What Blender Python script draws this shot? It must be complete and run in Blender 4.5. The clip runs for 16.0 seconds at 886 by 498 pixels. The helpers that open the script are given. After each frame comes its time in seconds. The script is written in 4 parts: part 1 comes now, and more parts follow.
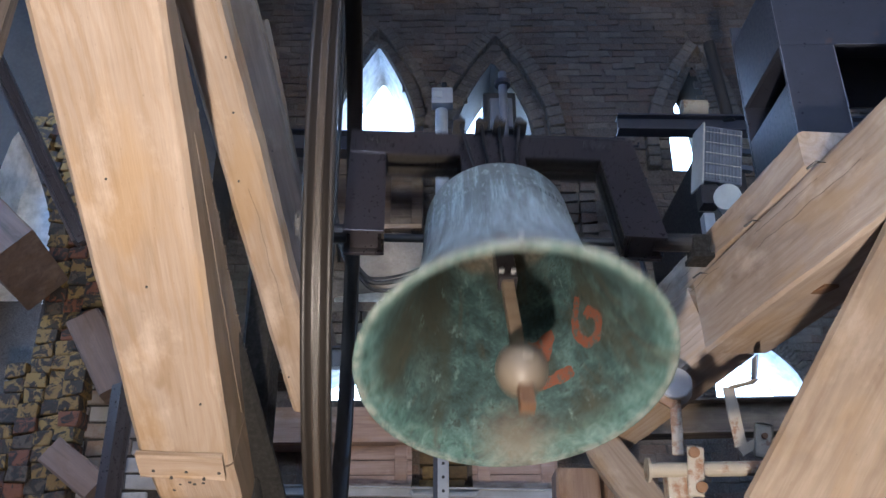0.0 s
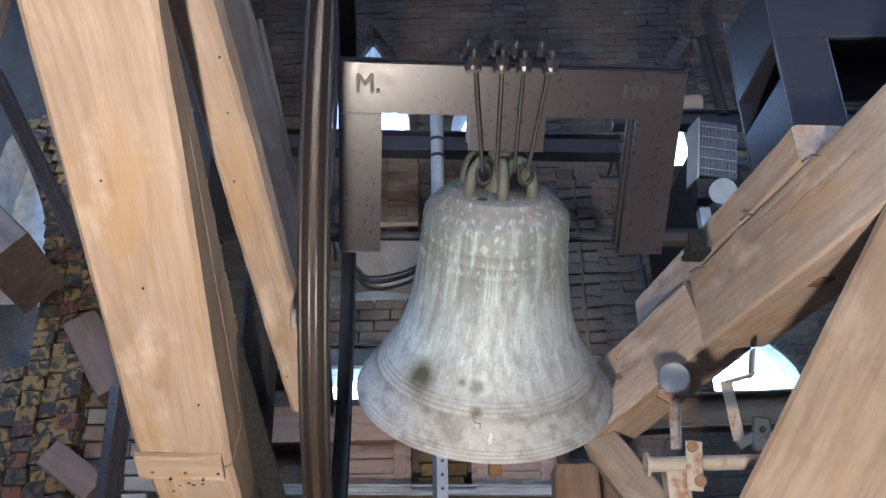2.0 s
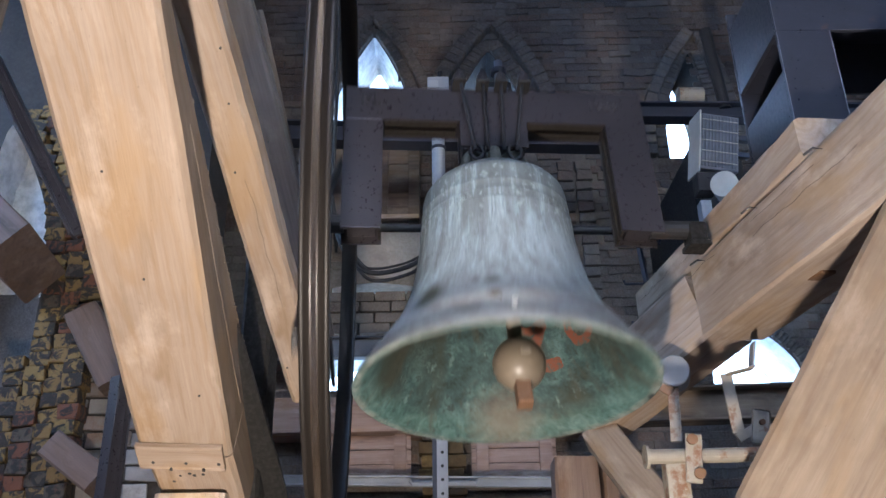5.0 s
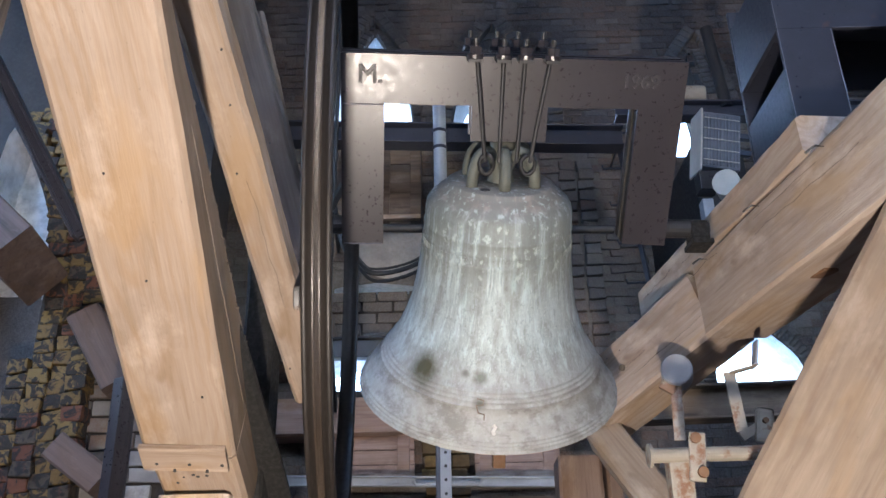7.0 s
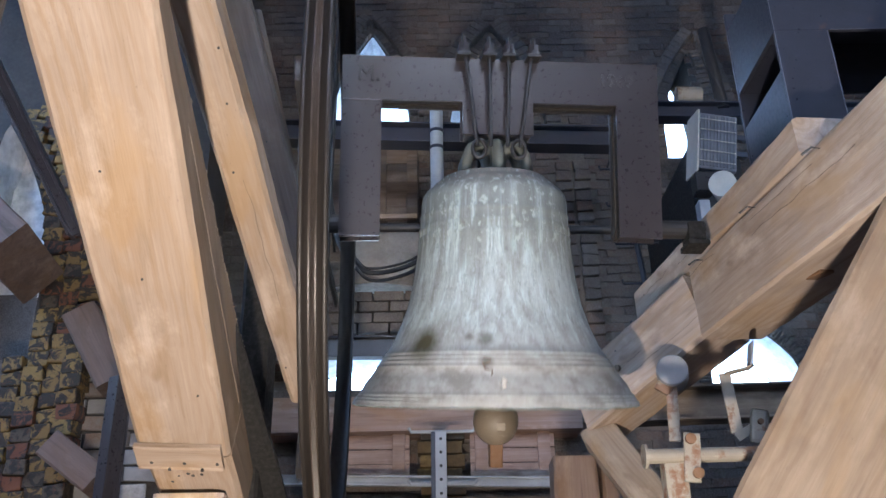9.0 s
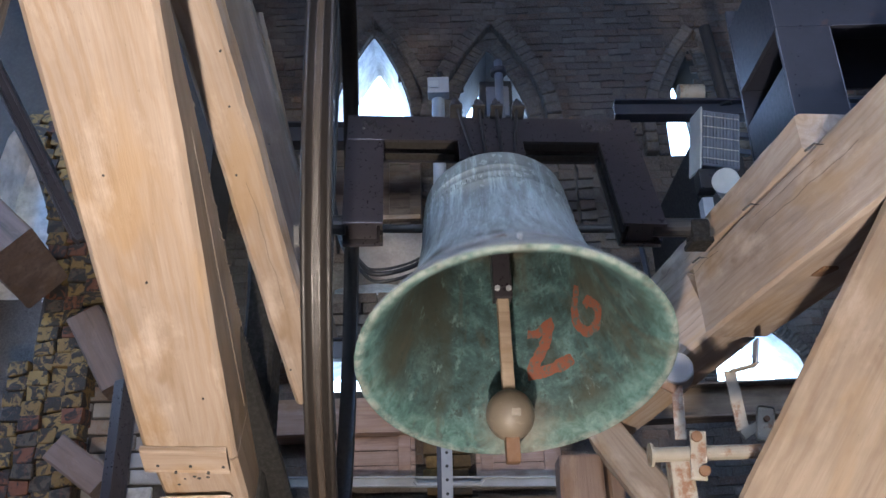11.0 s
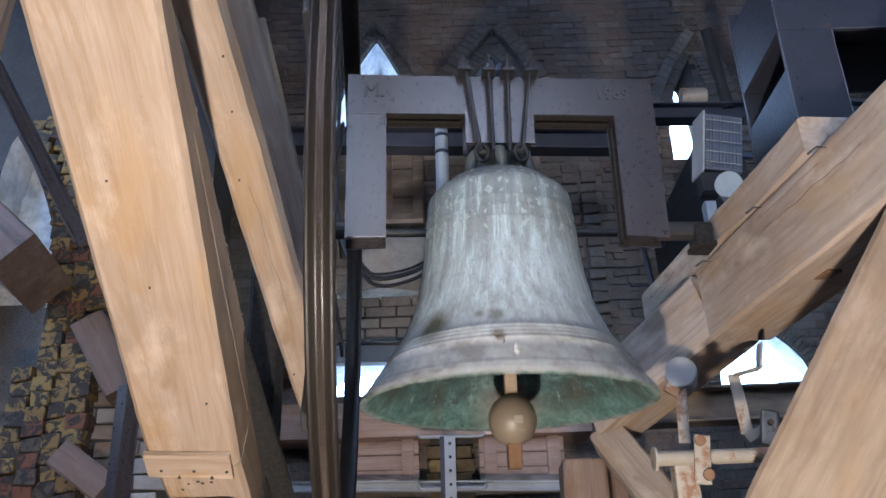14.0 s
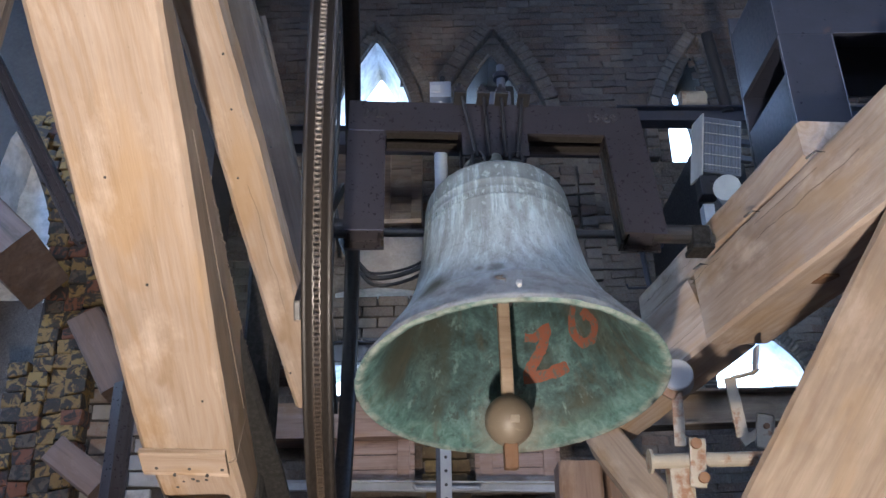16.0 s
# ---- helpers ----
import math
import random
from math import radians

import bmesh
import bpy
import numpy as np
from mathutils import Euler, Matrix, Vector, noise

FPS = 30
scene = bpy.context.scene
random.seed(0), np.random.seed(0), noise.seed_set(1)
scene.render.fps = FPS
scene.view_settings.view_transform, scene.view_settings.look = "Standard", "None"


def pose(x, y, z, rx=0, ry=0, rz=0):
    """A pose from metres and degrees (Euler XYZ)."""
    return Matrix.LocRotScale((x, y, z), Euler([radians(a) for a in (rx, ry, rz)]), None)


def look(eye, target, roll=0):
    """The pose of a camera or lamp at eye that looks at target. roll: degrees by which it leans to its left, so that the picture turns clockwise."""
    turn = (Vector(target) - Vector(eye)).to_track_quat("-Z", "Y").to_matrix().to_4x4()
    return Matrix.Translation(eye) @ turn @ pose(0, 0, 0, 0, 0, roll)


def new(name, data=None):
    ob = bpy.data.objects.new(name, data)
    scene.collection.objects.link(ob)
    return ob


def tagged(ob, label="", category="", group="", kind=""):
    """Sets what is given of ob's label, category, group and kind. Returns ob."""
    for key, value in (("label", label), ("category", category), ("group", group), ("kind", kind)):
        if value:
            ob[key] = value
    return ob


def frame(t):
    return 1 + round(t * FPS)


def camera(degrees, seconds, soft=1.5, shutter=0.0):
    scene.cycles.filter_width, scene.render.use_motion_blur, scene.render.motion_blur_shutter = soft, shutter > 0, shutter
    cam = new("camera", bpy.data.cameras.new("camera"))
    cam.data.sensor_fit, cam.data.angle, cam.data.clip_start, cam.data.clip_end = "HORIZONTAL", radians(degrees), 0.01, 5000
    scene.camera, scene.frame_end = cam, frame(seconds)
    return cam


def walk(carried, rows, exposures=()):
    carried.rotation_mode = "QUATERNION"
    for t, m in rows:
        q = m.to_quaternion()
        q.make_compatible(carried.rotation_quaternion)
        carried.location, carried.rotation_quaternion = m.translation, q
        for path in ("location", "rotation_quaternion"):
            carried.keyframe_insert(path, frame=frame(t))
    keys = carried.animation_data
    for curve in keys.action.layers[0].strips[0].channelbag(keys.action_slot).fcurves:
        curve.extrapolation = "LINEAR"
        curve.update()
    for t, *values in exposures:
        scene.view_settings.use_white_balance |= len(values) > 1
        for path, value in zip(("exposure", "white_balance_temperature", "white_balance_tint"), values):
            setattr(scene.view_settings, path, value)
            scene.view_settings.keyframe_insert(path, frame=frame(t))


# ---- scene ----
cam = camera(55.16, 16.0, soft=1.5, shutter=0.55)
EYE = (0.0, 0.0, 1.6)
PATH = [
    (0.0, 114.479, 0.232, 0.35), (0.5, 114.287, -0.174, 0.101), (1.0, 114.248, 0.123, 0.087), (1.5, 114.23, 0.439, 0.201),
    (2.0, 114.323, 0.973, 0.427), (2.5, 114.183, 0.739, 0.397), (3.0, 113.976, 0.591, 0.403), (3.5, 113.825, 0.779, 0.448),
    (4.0, 113.683, 0.723, 0.41), (6.5, 113.949, 0.866, 0.389), (7.0, 113.78, 1.015, 0.651), (7.5, 113.708, 0.66, 0.425),
    (8.0, 113.711, 0.535, 0.083), (8.5, 113.735, 0.511, -0.039), (9.0, 113.759, 0.851, 0.313), (11.5, 113.823, 1.333, 0.77),
    (12.0, 113.892, 1.328, 0.714), (12.5, 113.91, 1.284, 0.763), (13.0, 113.871, 0.768, 0.526), (13.5, 113.9, 0.912, 0.628),
    (14.0, 114.089, 1.393, 1.027), (14.5, 114.157, 1.344, 1.147), (15.0, 114.254, 1.153, 0.87), (15.5, 114.167, 1.037, 0.755),
    (16.0, 114.093, 0.864, 0.639)]
walk(cam, [(t, pose(*EYE, rx, ry, rz)) for t, rx, ry, rz in PATH], exposures=[(0.0, 0.5), (16.0, 0.5)])

# ---- light: grey daylight through the windows, one work lamp near the floor ----
world = bpy.data.worlds.new("sky")
scene.world = world
world.use_nodes = True
sky = world.node_tree.nodes.new("ShaderNodeTexSky")
sky.sky_type, sky.sun_disc = "NISHITA", False
sky.sun_elevation, sky.sun_rotation, sky.dust_density = radians(40), radians(150), 2.0
world.node_tree.links.new(sky.outputs[0], world.node_tree.nodes["Background"].inputs[0])
world.node_tree.nodes["Background"].inputs[1].default_value = 2.6


def lamp(name, kind, energy, color, m, size=0.3, size_y=None):
    d = bpy.data.lights.new(name, kind)
    d.energy, d.color = energy, color
    if kind == "AREA":
        d.shape, d.size, d.size_y = "RECTANGLE", size, size_y or size
    else:
        d.shadow_soft_size = size
    ob = new(name, d)
    ob.matrix_world = m
    return ob


sun = lamp("sun", "SUN", 1.0, (1.0, 0.96, 0.9), look((0, 20, 30), (0, 0, 0)))
sun.data.angle = radians(12)
lamp("work_lamp", "SPOT", 355, (1.0, 0.875, 0.77), look((-0.15, 0.3, 0.7), (0.02, 2.8, 2.75)), 0.05)
bpy.data.lights["work_lamp"].spot_size, bpy.data.lights["work_lamp"].spot_blend = radians(112), 0.8
# daylight standing in the openings of the wall behind and of the side walls
for at, to, w, h, e in (((-1.2, -3.0, 5.6), (0, 3, 3.2), 0.9, 1.6, 46), ((1.2, -3.0, 5.6), (0, 3, 3.2), 0.9, 1.6, 46), ((0.0, -3.0, 2.1), (0, 3, 2.6), 0.55, 0.75, 9),
                        ((3.9, 2.2, 4.6), (1.2, 6.3, 4.4), 0.9, 1.8, 16), ((-3.9, 3.2, 4.6), (-2.6, 5.2, 4.5), 0.9, 1.8, 75),
                        ((-0.65, 7.16, 5.9), (0, 2, 4.2), 0.6, 0.9, 15), ((0.45, 7.16, 5.8), (0, 2, 4.2), 0.6, 0.9, 11),
                        ((2.2, 7.16, 5.6), (0.5, 2, 4.2), 0.3, 0.9, 10), ((-0.6, 7.16, 3.7), (0, 2, 3.4), 0.6, 0.8, 13),
                        ((2.45, 7.16, 3.4), (0.5, 2, 3.0), 0.6, 0.5, 18)):
    lamp("daylight", "AREA", e, (0.27, 0.50, 1.0), look(at, to), w, h)


# ---- materials ----
def material(name, rough=0.6, metal=0.0):
    m = bpy.data.materials.new(name)
    m.use_nodes = True
    n = m.node_tree.nodes
    b = n["Principled BSDF"]
    b.inputs["Roughness"].default_value, b.inputs["Metallic"].default_value = rough, metal
    return m, m.node_tree, b


def node(tree, kind, **values):
    n = tree.nodes.new(kind)
    for key, value in values.items():
        n.inputs[key.replace("_", " ")].default_value = value
    return n


def coords(tree, scale=(1, 1, 1), kind="Object"):
    tc, mp = tree.nodes.new("ShaderNodeTexCoord"), tree.nodes.new("ShaderNodeMapping")
    mp.inputs["Scale"].default_value = scale
    tree.links.new(tc.outputs[kind], mp.inputs["Vector"])
    return mp.outputs["Vector"]


def grain(tree, vec, scale, detail=6.0, rough=0.6, distort=0.0):
    n = node(tree, "ShaderNodeTexNoise", Scale=scale, Detail=detail, Roughness=rough, Distortion=distort)
    tree.links.new(vec, n.inputs["Vector"])
    return n.outputs["Fac"]


def ramp(tree, fac, *stops):
    r = tree.nodes.new("ShaderNodeValToRGB")
    e = r.color_ramp.elements
    while len(e) < len(stops):
        e.new(0.5)
    for el, (at, c) in zip(e, stops):
        el.position, el.color = at, (*c, 1) if len(c) == 3 else c
    tree.links.new(fac, r.inputs["Fac"])
    return r.outputs["Color"]


def grey(v):
    return (v, v, v)


def mix(tree, fac, a, b, kind="MIX"):
    m = tree.nodes.new("ShaderNodeMix")
    m.data_type, m.blend_type = "RGBA", kind
    for slot, v in ((m.inputs["Factor"], fac), (m.inputs["A"], a), (m.inputs["B"], b)):
        if isinstance(v, (int, float)):
            slot.default_value = v
        elif isinstance(v, tuple):
            slot.default_value = (*v, 1)
        else:
            tree.links.new(v, slot)
    return m.outputs["Result"]


def bump(tree, bsdf, height, strength=0.3, distance=0.01):
    b = node(tree, "ShaderNodeBump", Strength=strength, Distance=distance)
    tree.links.new(height, b.inputs["Height"])
    tree.links.new(b.outputs["Normal"], bsdf.inputs["Normal"])


def wood(name, light, mid, dark, stain=0.5, figure=0.0):
    m, t, b = material(name, 0.72)
    v = coords(t, (0.5, 9.0, 9.0))
    rings = grain(t, v, 2.4, 6, 0.55, 0.9)
    fine = grain(t, coords(t, (3, 90, 90)), 2.0, 4, 0.7)
    blot = grain(t, coords(t, (1, 1, 1)), 3.0, 5, 0.6)
    c = ramp(t, rings, (0.28, dark), (0.42, mid), (0.62, light))
    c = mix(t, ramp(t, fine, (0.40, grey(0.0)), (0.8, grey(0.4))), c, dark)
    c = mix(t, ramp(t, grain(t, coords(t, (2.2, 5, 5)), 2.0, 2, 0.4), (0.70, grey(0.0)), (0.76, grey(0.7))), c, dark)
    c = mix(t, ramp(t, blot, (0.5, grey(0.0)), (0.8, grey(stain))), c, tuple(x * 0.55 for x in mid))
    warm = grain(t, coords(t, (1.1, 4, 4)), 1.6, 4, 0.55, 0.6)
    c = mix(t, ramp(t, warm, (0.5, grey(0.0)), (0.66, grey(0.6))), c, (mid[0] * 1.05, mid[1] * 0.9, mid[2] * 0.62))
    c = mix(t, ramp(t, grain(t, coords(t, (1.5, 3, 3)), 2.2, 6, 0.65), (0.55, grey(0.0)), (0.7, grey(0.5))), c, tuple(min(1.0, x * 1.3 + 0.05) for x in light))
    if figure:
        # growth rings cut at a slant: long arches in the middle of the face
        bend = t.nodes.new("ShaderNodeVectorMath")
        bend.operation = "MULTIPLY_ADD"
        sway = node(t, "ShaderNodeTexNoise", Scale=2.2, Detail=3.0)
        t.links.new(coords(t, (0.8, 2, 2)), sway.inputs["Vector"])
        bend.inputs[1].default_value = (0.0, 0.14, 0.14)
        t.links.new(sway.outputs["Color"], bend.inputs[0])
        place = t.nodes.new("ShaderNodeMapping")
        place.inputs["Location"].default_value = (0.0, -0.055, 0.03)
        place.inputs["Rotation"].default_value = (0.0, radians(4.5), radians(1.5))
        tc = t.nodes.new("ShaderNodeTexCoord")
        t.links.new(tc.outputs["Object"], place.inputs["Vector"])
        t.links.new(place.outputs["Vector"], bend.inputs[2])
        rings = node(t, "ShaderNodeTexWave", Scale=11.0, Distortion=2.2, Detail=4.0)
        rings.wave_type, rings.rings_direction = "RINGS", "X"
        t.links.new(bend.outputs[0], rings.inputs["Vector"])
        patch = grain(t, coords(t, (0.9, 3, 3)), 2.6, 3, 0.5)
        line = mix(t, ramp(t, patch, (0.40, grey(0.25)), (0.60, grey(1.0))), grey(0.0), ramp(t, rings.outputs["Fac"], (0.45, grey(0.0)), (0.95, grey(figure))))
        c = mix(t, line, c, (dark[0] * 1.12, dark[1] * 0.95, dark[2] * 0.72))
    speck = grain(t, coords(t, (2, 6, 6)), 26, 3, 0.6)
    c = mix(t, ramp(t, speck, (0.68, grey(0.0)), (0.76, grey(0.45))), c, tuple(x * 0.45 for x in dark))
    t.links.new(c, b.inputs["Base Color"])
    t.links.new(ramp(t, blot, (0.3, grey(0.6)), (0.7, grey(0.82))), b.inputs["Roughness"])
    bump(t, b, mix(t, 0.4, fine, blot), 0.5, 0.007)
    return m


PINE = wood("sawn_pine", (0.315, 0.25, 0.203), (0.272, 0.208, 0.16), (0.18, 0.128, 0.083), 0.5, 0.34)
OAK = wood("old_oak", (0.44, 0.36, 0.30), (0.36, 0.285, 0.235), (0.20, 0.148, 0.115), 0.8, 0.25)
DARK_OAK = wood("dark_oak", (0.20, 0.16, 0.12), (0.14, 0.11, 0.085), (0.08, 0.06, 0.045), 0.6)
PLANK = wood("red_brown_plank", (0.42, 0.31, 0.265), (0.34, 0.235, 0.195), (0.2, 0.135, 0.11), 0.5)


def steel(name, base, rough=0.42, rust=0.3):
    m, t, b = material(name, rough, 0.0)
    v = coords(t)
    big, fine = grain(t, v, 5, 5), grain(t, v, 60, 4)
    c = ramp(t, big, (0.3, tuple(x * 0.7 for x in base)), (0.7, base))
    c = mix(t, ramp(t, grain(t, v, 9, 8, 0.7), (0.62 if rust < 0.82 else 0.55, grey(0.0)), (0.72 if rust < 0.82 else 0.63, grey(min(rust, 1.0)))), c, (0.16, 0.07, 0.03))
    c = mix(t, ramp(t, grain(t, coords(t, (3, 3, 14)), 7, 6, 0.75), (0.60, grey(0.0)), (0.72, grey(0.35 if rust > 0.2 else 0.08))), c, tuple(min(1.0, x * 1.8 + 0.02) for x in base))
    t.links.new(c, b.inputs["Base Color"])
    t.links.new(ramp(t, fine, (0.3, grey(rough * 0.75)), (0.7, grey(rough * 1.25))), b.inputs["Roughness"])
    bump(t, b, fine, 0.12, 0.003)
    return m


STEEL = steel("dark_painted_steel", (0.036, 0.032, 0.037), 0.33, 0.0)
BLUE_STEEL = steel("blue_grey_steel", (0.036, 0.040, 0.058), 0.36, 0.3)
BLACK = steel("black_steel", (0.022, 0.022, 0.024), 0.5, 0.15)
GALV = steel("galvanised_steel", (0.42, 0.44, 0.46), 0.4, 0.1)
CREAM = steel("rusty_cream_paint", (0.27, 0.24, 0.195), 0.6, 0.9)
HEAD_GREY = steel("dull_grey_steel", (0.30, 0.30, 0.31), 0.6, 0.15)
PALE = steel("worn_cream_paint", (0.31, 0.275, 0.225), 0.6, 0.85)
RUST = steel("brown_rust", (0.16, 0.085, 0.045), 0.8, 0.8)
PAINT_RED, tree, paint = material("red_oxide_paint", 0.8)
worn = grain(tree, coords(tree), 38, 7, 0.75)
tree.links.new(mix(tree, ramp(tree, worn, (0.50, grey(0.0)), (0.60, grey(0.85))), (0.21, 0.068, 0.038), (0.07, 0.10, 0.09)), paint.inputs["Base Color"])
WEB = steel("brown_stained_steel", (0.022, 0.018, 0.014), 0.7, 0.2)
CHALK = steel("white_grease_plate", (0.62, 0.60, 0.55), 0.6, 0.2)
GREY_PAINT = steel("light_grey_paint", (0.36, 0.38, 0.42), 0.45, 0.05)
ENAMEL = steel("blue_grey_enamel", (0.17, 0.185, 0.225), 0.45, 0.1)
RIM = steel("oily_brown_black_steel", (0.014, 0.011, 0.009), 0.55, 0.05)
OLD_BRONZE = steel("dull_green_bronze", (0.12, 0.127, 0.107), 0.6, 0.3)
BROWN = wood("brown_timber", (0.33, 0.255, 0.185), (0.27, 0.20, 0.14), (0.19, 0.135, 0.09), 0.5)
GREY_OAK = wood("grey_oak", (0.19, 0.152, 0.128), (0.14, 0.11, 0.092), (0.07, 0.054, 0.045), 0.7)
SOOT_OAK = wood("sooty_oak", (0.085, 0.066, 0.055), (0.06, 0.046, 0.038), (0.03, 0.024, 0.02), 0.6)
# near black: stands for the shade between the braces, also on the axle supports
NEAR_BLACK = steel("dull_near_black", (0.008, 0.0075, 0.007), 0.9, 0.05)
WELD = steel("weld_bead", (0.06, 0.057, 0.062), 0.4, 0.0)
SIDE = wood("darker_brown_side", (0.20, 0.148, 0.105), (0.155, 0.115, 0.08), (0.085, 0.062, 0.042), 0.6)
TIMBER = wood("brown_split_timber", (0.25, 0.19, 0.138), (0.205, 0.15, 0.106), (0.115, 0.08, 0.054), 0.8, 0.3)
RED_POST = wood("dark_red_brown_timber", (0.215, 0.15, 0.115), (0.165, 0.11, 0.085), (0.09, 0.06, 0.045), 0.6)
BLOCK_OAK = wood("dark_red_oak", (0.13, 0.088, 0.072), (0.10, 0.068, 0.056), (0.05, 0.036, 0.03), 0.7)
EDGE = steel("rubbed_steel_edge", (0.12, 0.12, 0.15), 0.35, 0.4)
BALL = steel("brown_bronze", (0.19, 0.155, 0.115), 0.45, 0.25)
CHAIN = steel("oily_chain_steel", (0.05, 0.036, 0.026), 0.4, 0.2)


def spot(t, at, r0, r1, strength):
    """A blurred, ragged stain round a place on the thing."""
    v = t.nodes.new("ShaderNodeVectorMath")
    v.operation = "DISTANCE"
    t.links.new(coords(t), v.inputs[0])
    v.inputs[1].default_value = at
    ragged = node(t, "ShaderNodeMath")
    ragged.operation = "MULTIPLY_ADD"
    t.links.new(grain(t, coords(t), 35, 4), ragged.inputs[0])
    ragged.inputs[1].default_value = r1 * 0.5
    t.links.new(v.outputs["Value"], ragged.inputs[2])
    return ramp(t, ragged.outputs[0], (r0 + r1 * 0.25, grey(strength)), (r1 + r1 * 0.25, grey(0.0)))


def patina_out():
    m, t, b = material("grey_green_patina", 0.62, 0.15)
    streak = grain(t, coords(t, (30, 30, 2.0)), 1.0, 6, 0.58, 0.3)
    blot = grain(t, coords(t), 6, 6, 0.65)
    fine = grain(t, coords(t), 90, 4)
    c = ramp(t, streak, (0.33, (0.225, 0.25, 0.245)), (0.50, (0.335, 0.385, 0.385)), (0.70, (0.47, 0.565, 0.585)))
    runs = grain(t, coords(t, (60, 60, 3.2)), 1.0, 5, 0.62, 0.4)
    c = mix(t, ramp(t, runs, (0.54, grey(0.0)), (0.66, grey(0.5))), c, (0.15, 0.175, 0.17))
    c = mix(t, ramp(t, grain(t, coords(t, (44, 44, 2.6)), 1.0, 4, 0.6, 0.5), (0.56, grey(0.0)), (0.70, grey(0.75))), c, (0.52, 0.66, 0.68))
    c = mix(t, ramp(t, blot, (0.42, grey(0.0)), (0.75, grey(0.6))), c, (0.27, 0.29, 0.27))
    speck = grain(t, coords(t), 130, 3, 0.6)
    c = mix(t, ramp(t, speck, (0.55, grey(0.0)), (0.68, grey(0.3))), c, (0.58, 0.66, 0.67))
    pit = grain(t, coords(t, (1, 1, 0.6)), 60, 5, 0.7)
    c = mix(t, ramp(t, pit, (0.56, grey(0.0)), (0.66, grey(0.45))), c, (0.13, 0.14, 0.13))
    height = t.nodes.new("ShaderNodeSeparateXYZ")
    t.links.new(coords(t), height.inputs[0])
    c = mix(t, ramp(t, height.outputs[2], (0.09, grey(0.0)), (0.14, grey(0.85))), c, (0.26, 0.205, 0.165))
    band = node(t, "ShaderNodeMapRange")
    for slot, value in zip((1, 2, 3, 4), (-0.24, -0.03, 0.0, 0.65)):
        band.inputs[slot].default_value = value
    t.links.new(height.outputs[2], band.inputs[0])
    c = mix(t, mix(t, ramp(t, streak, (0.5, grey(1.0)), (0.64, grey(0.15))), grey(0.0), band.outputs[0]), c, (0.15, 0.165, 0.15))
    flake = mix(t, ramp(t, grain(t, coords(t, (1, 1, 0.7)), 42, 4, 0.65), (0.56, grey(0.0)), (0.64, grey(0.9))), grey(0.0), band.outputs[0])
    c = mix(t, flake, c, (0.50, 0.57, 0.54))
    foot = t.nodes.new("ShaderNodeMath")
    foot.operation = "MULTIPLY_ADD"
    foot.inputs[1].default_value, foot.inputs[2].default_value = -1.0, -0.36
    t.links.new(height.outputs[2], foot.inputs[0])
    c = mix(t, ramp(t, foot.outputs[0], (0.0, grey(0.0)), (0.14, grey(0.7))), c, (0.33, 0.32, 0.30))
    dirt = mix(t, ramp(t, grain(t, coords(t, (1, 1, 1.8)), 9, 7, 0.72), (0.48, grey(0.0)), (0.60, grey(0.75))), grey(0.0), ramp(t, foot.outputs[0], (0.08, grey(0.0)), (0.15, grey(1.0))))
    c = mix(t, dirt, c, (0.17, 0.165, 0.15))
    c = mix(t, spot(t, (-0.080, -0.402, -0.500), 0.006, 0.03, 0.85), c, (0.09, 0.09, 0.07))
    c = mix(t, spot(t, (-0.276, -0.267, -0.432), 0.028, 0.082, 0.95), c, (0.05, 0.046, 0.016))
    c = mix(t, spot(t, (-0.073, -0.345, -0.43), 0.016, 0.034, 0.8), c, (0.11, 0.12, 0.09))
    c = mix(t, spot(t, (-0.125, -0.33, -0.42), 0.008, 0.02, 0.8), c, (0.12, 0.12, 0.10))
    c = mix(t, spot(t, (-0.40, -0.20, -0.53), 0.01, 0.035, 0.6), c, (0.15, 0.14, 0.12))
    c = mix(t, spot(t, (0.33, -0.30, -0.53), 0.01, 0.06, 0.5), c, (0.16, 0.15, 0.13))
    t.links.new(c, b.inputs["Base Color"])
    bump(t, b, mix(t, 0.5, streak, fine), 0.25, 0.003)
    return m


